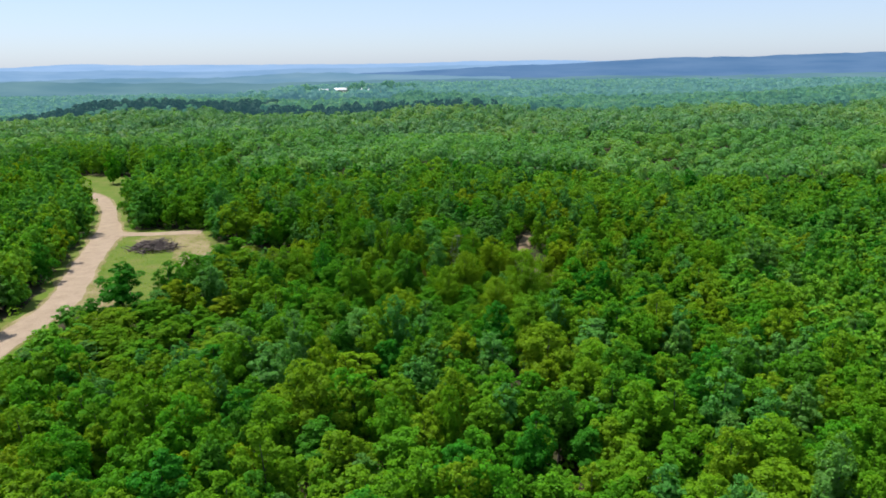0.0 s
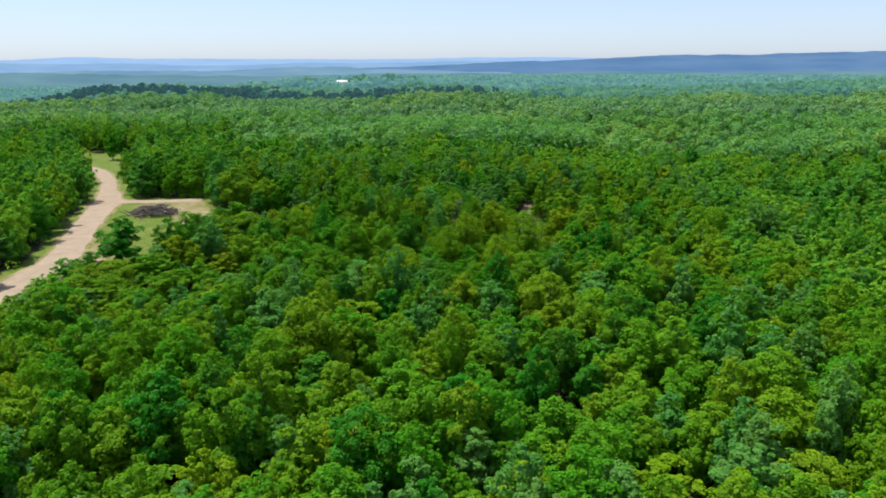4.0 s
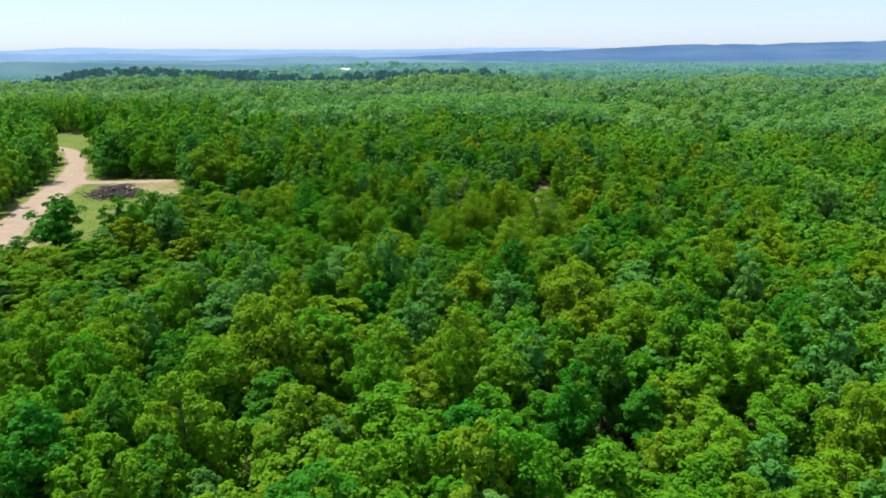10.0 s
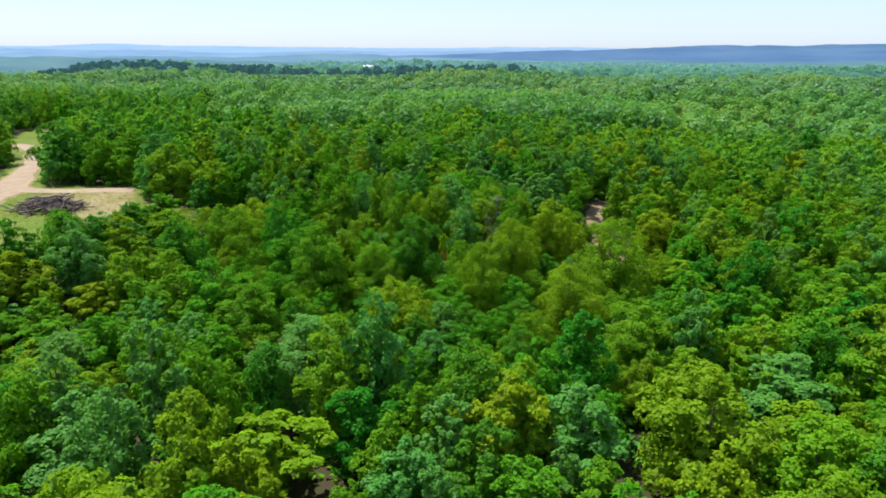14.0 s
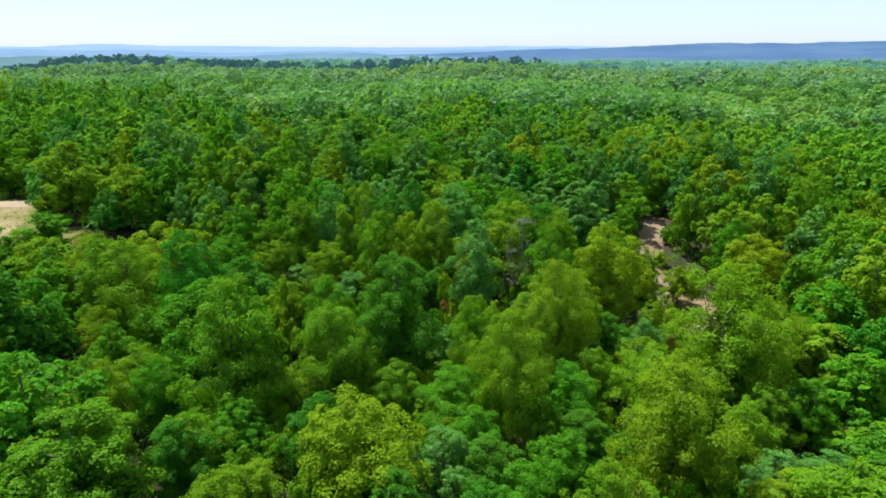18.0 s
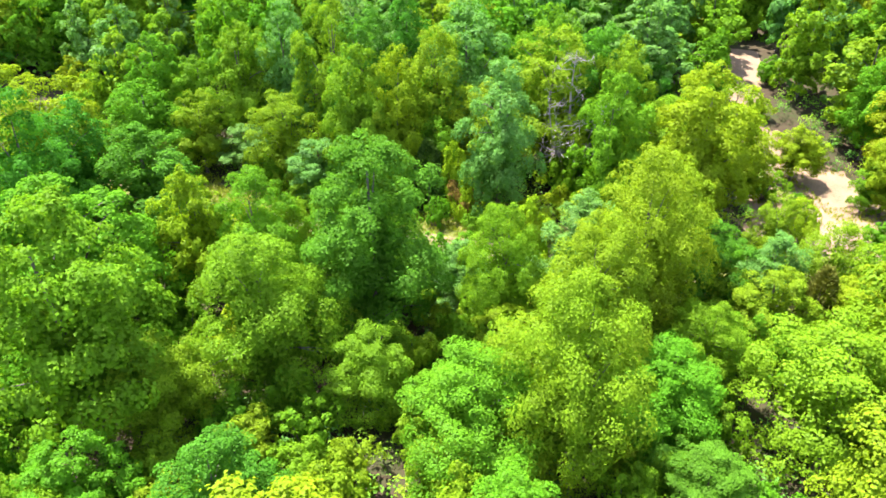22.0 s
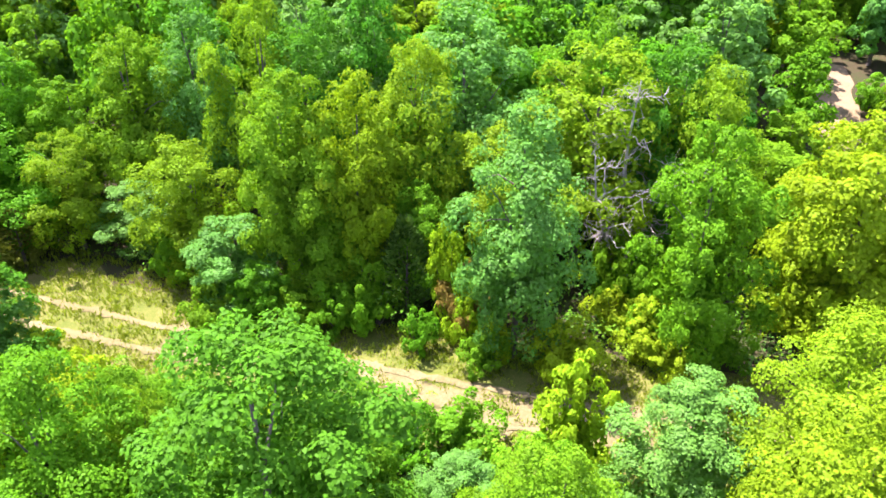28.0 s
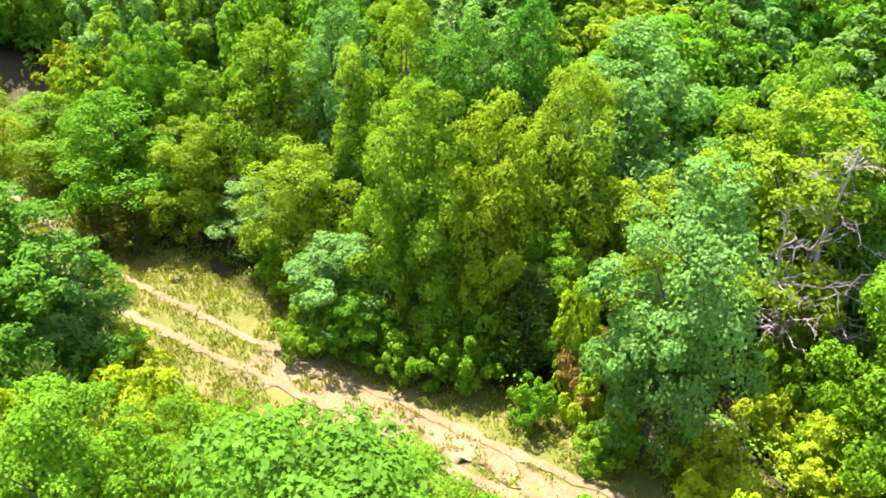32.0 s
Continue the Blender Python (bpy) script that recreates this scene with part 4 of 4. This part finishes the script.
def ridge(y, left, right, step, top, mat, label, seed, depth=60):
    """A far ridge line: one long rounded bank across the view."""
    rng = np.random.default_rng(seed)
    x = np.arange(left, right + step, step)
    z = top(x) + np.convolve(rng.normal(size=len(x) + 8), np.ones(9) / 9, "valid") * 6 + rng.normal(size=len(x)) * 0.8
    yy = y + 0.00002 * x ** 2
    rows_ = [np.stack((x, yy - depth, np.full(len(x), -40.0)), 1), np.stack((x, yy - depth * 0.3, z * 0.6), 1), np.stack((x, yy, z), 1), np.stack((x, yy + depth, np.full(len(x), -40.0)), 1)]
    v = np.concatenate(rows_)
    i = np.arange(len(x) * 4).reshape(4, len(x))
    f = np.stack((i[:-1, :-1], i[:-1, 1:], i[1:, 1:], i[1:, :-1]), -1).reshape(-1, 4)
    return tagged(new("backdrop", raw_mesh("backdrop", v, f, [mat], smooth=True)), label, "distant hills", kind="structure")


ridge(4650, -4000, 4000, 40, lambda x: 64 + 14 * np.exp(-((x + 2350) / 260) ** 2) + 5 * np.sin(x / 400), haze_material("far_haze", (0.22, 0.35, 0.55), (0.25, 0.38, 0.58)), "palest hills on the horizon, blue with haze", 21)
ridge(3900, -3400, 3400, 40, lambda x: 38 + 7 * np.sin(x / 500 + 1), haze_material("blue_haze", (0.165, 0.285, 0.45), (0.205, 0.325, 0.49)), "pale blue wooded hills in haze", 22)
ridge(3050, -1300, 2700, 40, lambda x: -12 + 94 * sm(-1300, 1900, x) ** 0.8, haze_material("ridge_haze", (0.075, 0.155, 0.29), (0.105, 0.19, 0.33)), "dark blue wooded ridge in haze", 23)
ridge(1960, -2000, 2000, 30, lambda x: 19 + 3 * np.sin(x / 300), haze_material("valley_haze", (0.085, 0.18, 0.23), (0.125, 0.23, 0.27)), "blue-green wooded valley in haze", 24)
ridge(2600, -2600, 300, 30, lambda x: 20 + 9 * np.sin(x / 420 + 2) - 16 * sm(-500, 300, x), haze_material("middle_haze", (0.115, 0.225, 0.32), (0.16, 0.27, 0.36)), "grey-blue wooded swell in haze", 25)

# ---- saplings filling the young stand by the trail ----
rng = np.random.default_rng(71)
young = scatter(-26, 26, 114, 151, 2.8, rng)
young = young[~open_ground(young[:, 0], young[:, 1], 0.8)]
young = young[np.abs(young[:, 0]) < 10 + 0.45 * (young[:, 1] - 114)]
T = np.array(TAKEN)
young = young[(np.hypot(young[:, None, 0] - T[None, :, 0], young[:, None, 1] - T[None, :, 1]) - 0.45 * T[None, :, 2]).min(1) > 0.5]
for x, y in young:
    shrub("sapling" if rng.uniform() < 0.5 else "shrub", float(x), float(y), rng.uniform(2.4, 4.4), rng.uniform(1.1, 1.6))

# ---- undergrowth ----
def low_growth(name, p, per, radius, height, long, wide, mat, label, category, seed):
    """Knee- to man-high leafy growth, all in one mesh."""
    rng = np.random.default_rng(seed)
    n = len(p)
    c = np.stack((p[:, 0], p[:, 1], land(p[:, 0], p[:, 1]) + height * rng.uniform(0.15, 0.8, n)), 1)
    q = leaves(rng, c, radius * rng.uniform(0.6, 1.3, n), per, long, wide, 0.5)
    tint = np.repeat(rng.uniform(0.15, 1, n), per)
    return tagged(new(name, leaf_mesh(name, q, mat, tint)), label, category, kind="stuff")


rng = np.random.default_rng(31)
under = scatter(-42, 42, 116, 180, 1.6, rng)
under = under[~open_ground(under[:, 0], under[:, 1], 0.2)]
low_growth("undergrowth", under, 76, 0.9, 1.7, 0.085, 0.055, LEAF_STUFF, "leafy green saplings and brush under the trees", "undergrowth", 32)
under = scatter(-150, 150, 45, 250, 3.6, rng)
under = under[in_sight(under) & ~((np.abs(under[:, 0]) < 45) & (under[:, 1] > 122) & (under[:, 1] < 182))]
under = under[~open_ground(under[:, 0], under[:, 1], 0.5)]
low_growth("undergrowth", under, 30, 1.4, 1.3, 0.32, 0.22, LEAF_STUFF, "dense green brush on the forest floor", "undergrowth", 33)


def grass_field(name, x0, x1, y0, y1, count, keep, tall, wide, label, seed):
    """Upright blades in tufts over a stretch of turf, one mesh."""
    rng = np.random.default_rng(seed)
    p = np.stack((rng.uniform(x0, x1, count), rng.uniform(y0, y1, count)), 1)
    p = p[keep(p[:, 0], p[:, 1])]
    p = np.repeat(p, 5, 0) + rng.normal(size=(len(p) * 5, 2)) * 0.09
    n = len(p)
    base = np.stack((p[:, 0], p[:, 1], land(p[:, 0], p[:, 1]) + 0.03), 1)
    th = rng.uniform(0, 6.283, n)
    side = np.stack((np.cos(th), np.sin(th), np.zeros(n)), 1)
    lean = np.stack((-np.sin(th), np.cos(th), np.zeros(n)), 1) * rng.uniform(-0.6, 0.6, (n, 1))
    h = tall * rng.uniform(0.5, 1.3, (n, 1))
    tip = base + (lean + (0, 0, 1)) * h
    mid = base + (lean * 0.35 + (0, 0, 0.6)) * h
    q = np.stack((base, mid + side * wide, tip, mid - side * wide), 1)
    return tagged(new(name, leaf_mesh(name, q, GRASS)), label, "grass", kind="stuff")


def on_trail(x, y):
    d, _ = polyline_gap(x, y, TRAIL)
    a, _ = polyline_gap(x, y, RUT_FAR)
    b, _ = polyline_gap(x, y, RUT_NEAR)
    worn = (np.minimum(a, b) < 0.2) | ((d < 1.3) & (x > -12) & (np.sin(x * 2.3) * np.sin(y * 3.1 + x) > 0.1))
    half = 3.5 + 1.4 * sm(-4, -20, x) - 1.4 * sm(-28, -42, x)
    return (d < half) & ~worn & (np.sin(x * 0.9 + 2) * np.sin(y * 1.3 + x * 0.5) > -0.8)


grass_field("grass", -48, 18, 148, 182, 60000, on_trail, 0.2, 0.03, "yellow-green tufts of grass along the trail", 41)
grass_field("grass", 14, 37, 147, 178, 5200, lambda x, y: inside(x, y, BARE) & (np.sin(x * 0.7) * np.sin(y * 0.55 + 1) > -0.1), 0.25, 0.035, "sparse grass tufts on the bare clearing", 43)
grass_field("grass", -98, -50, 126, 208, 4000, lambda x, y: inside(x, y, YARD) & (polyline_gap(x, y, ROAD)[0] > 3.6) & (polyline_gap(x, y, BRANCH)[0] > 2.2), 0.14, 0.06, "green grass of the roadside clearing", 42)

# ---- brush pile by the road ----
pile = new("brush_pile")
pile.location = (-71.5, 180.5, float(land(-71.5, 180.5)))
tagged(pile, "heap of grey-brown cut branches and logs beside the road", "brush pile")
rng = np.random.default_rng(51)
for k in range(190):
    a, d = rng.uniform(0, 6.283), math.sqrt(rng.uniform(0, 1))
    mid = np.array((math.cos(a) * d * 6.2, math.sin(a) * d * 4.6, 0.1 + 3.3 * (1 - d ** 1.5) * rng.uniform(0.25, 1)))
    way = rng.normal(size=3) * (1, 0.7, 0.22)
    way = way / np.linalg.norm(way) * rng.uniform(1.1, 2.6)
    line = np.array((mid - way, mid + rng.normal(size=3) * 0.12, mid + way))
    line[:, 2] = np.maximum(line[:, 2], 0.05)
    g = rng.uniform(0.05, 0.17)
    part("log" if g > 0.1 else "branch", raw_mesh("branch", *tube(line, (g, g * 0.85, g * 0.5), 6), [BRUSH], smooth=True), pile)

# ---- grey sheet on the bare clearing ----
def sheet(x, y, turn, wide, deep):
    """A low humped sheet with thickness, for a blue-grey patch on the soil."""
    rng = np.random.default_rng(81)
    n = 13
    A, B = np.meshgrid(np.linspace(-0.5, 0.5, n), np.linspace(-0.5, 0.5, n))
    hump = 0.16 + 0.34 * np.exp(-((A + 0.1) / 0.35) ** 2 - ((B - 0.15) / 0.3) ** 2) + 0.04 * np.sin(A * 9 + B * 5) + rng.normal(size=A.shape) * 0.012
    top = np.stack((A * wide, B * deep, hump), -1).reshape(-1, 3)
    v = np.concatenate((top, top - (0, 0, 0.02)))
    i = np.arange(n * n).reshape(n, n)
    up = np.stack((i[:-1, :-1], i[:-1, 1:], i[1:, 1:], i[1:, :-1]), -1).reshape(-1, 4)
    rim = np.concatenate((i[0, :], i[1:, -1], i[-1, -2::-1], i[-2:0:-1, 0]))
    nxt = np.roll(rim, -1)
    f = np.concatenate((up, up[:, ::-1] + n * n, np.stack((rim, rim + n * n, nxt + n * n, nxt), -1)))
    ob = new("tarp", raw_mesh("tarp", v, f, [GREY_SHEET], smooth=True))
    ob.matrix_basis = Matrix.LocRotScale((x, y, float(land(x, y)) - 0.02), Euler((0, 0, turn)), (1, 1, 1))
    return tagged(ob, "low humped blue-grey sheet on bare soil", "tarp")


sheet(22.0, 168.4, 0.5, 1.3, 1.7)

# ---- standing dead tree ----
snag = new("dead_tree")
snag.location = (8.5, 166.0, float(land(8.5, 166.0)))
tagged(snag, "bare grey dead tree with tangled twisted branches", "dead tree")
rng = np.random.default_rng(61)
k = np.linspace(0, 1, 9)
STEMS = (((0, 0), (-0.5, 0.2), 11.3, 0.17, 30), ((-0.5, -0.3), (-1.9, -0.9), 8.6, 0.12, 22), ((0.4, 0.3), (1.8, 0.2), 7.6, 0.1, 16))
for foot_, drift, tall, girth, limbs in STEMS:
    stem = np.stack((foot_[0] + drift[0] * k ** 1.5 + 0.22 * np.sin(k * 7), foot_[1] + drift[1] * k + 0.15 * np.sin(k * 5), -0.3 + tall * k), 1)
    part("trunk", raw_mesh("trunk", *tube(stem, girth * (1.1 - k), 8), [DEAD_WOOD], smooth=True), snag)
    for j in range(limbs):
        t = rng.uniform(0.3, 0.97)
        at = np.array([np.interp(t, k, stem[:, c]) for c in range(3)])
        th = rng.uniform(0, 6.283)
        size = (1.15 - t) * rng.uniform(1.6, 3.2) + 0.4
        q = np.linspace(0, 1, 7)[:, None]
        way = np.array((math.cos(th), math.sin(th), rng.uniform(-0.3, 0.7)))
        line = at + way * size * q + np.cumsum(rng.normal(size=(7, 3)) * 0.1 * size ** 0.5, 0) * (q > 0)
        limb = part("branch", raw_mesh("branch", *tube(line, (0.02 + 0.03 * (1 - t)) * (1.15 - q[:, 0]), 5), [DEAD_WOOD], smooth=True), snag)
        for _ in range(8):
            b = line[rng.integers(1, 7)]
            w = rng.normal(size=3) + way
            w = w / np.linalg.norm(w) * rng.uniform(0.3, 0.9)
            part("twig", raw_mesh("twig", *tube(np.array((b, b + w * 0.5 + rng.normal(size=3) * 0.12, b + w)), (0.014, 0.01, 0.005), 4), [DEAD_WOOD], smooth=True), limb)

# ---- far farm ----
FIELD = [(-205, 1130), (-62, 1120), (-58, 1230), (-80, 1372), (-214, 1376)]
patch("field", FIELD, FIELD_MAT, "pale green hay field beyond the woods", "field", 0.4, 12.0)


def farm_building(x, y, w, d, h, label):
    foot = new("farm_building")
    foot.location = (x, y, float(land(x, y)))
    tagged(foot, label, "building", "farm buildings")
    box = np.array([(sx * w / 2, sy * d / 2, z) for z in (0, h) for sx, sy in ((-1, -1), (1, -1), (1, 1), (-1, 1))])
    part("wall", raw_mesh("wall", box, np.array([(0, 1, 5, 4), (1, 2, 6, 5), (2, 3, 7, 6), (3, 0, 4, 7)]), [WHITE_WALL]), foot)
    roof = np.array([(sx * (w / 2 + 0.5), sy * (d / 2 + 0.5), h - 0.1) for sx, sy in ((-1, -1), (1, -1), (1, 1), (-1, 1))] + [(-w / 2 - 0.5, 0, h + d * 0.28), (w / 2 + 0.5, 0, h + d * 0.28)])
    part("roof", raw_mesh("roof", roof, np.array([(0, 1, 5, 4), (2, 3, 4, 5), (3, 0, 4, 4), (1, 2, 5, 5)]), [TIN_ROOF]), foot)
    door = np.array([(-w * 0.15, -d / 2 - 0.05, 0), (w * 0.15, -d / 2 - 0.05, 0), (w * 0.15, -d / 2 - 0.05, h * 0.75), (-w * 0.15, -d / 2 - 0.05, h * 0.75)])
    part("door", raw_mesh("door", door, np.array([(0, 1, 2, 3)]), [BARK]), foot)


farm_building(-200, 1386, 17, 10, 5, "white farmhouse with a pale tin roof")
farm_building(-166, 1382, 26, 12, 5, "long white barn with a pale tin roof")
farm_building(-112, 1300, 14, 9, 4, "small white shed with a pale roof")
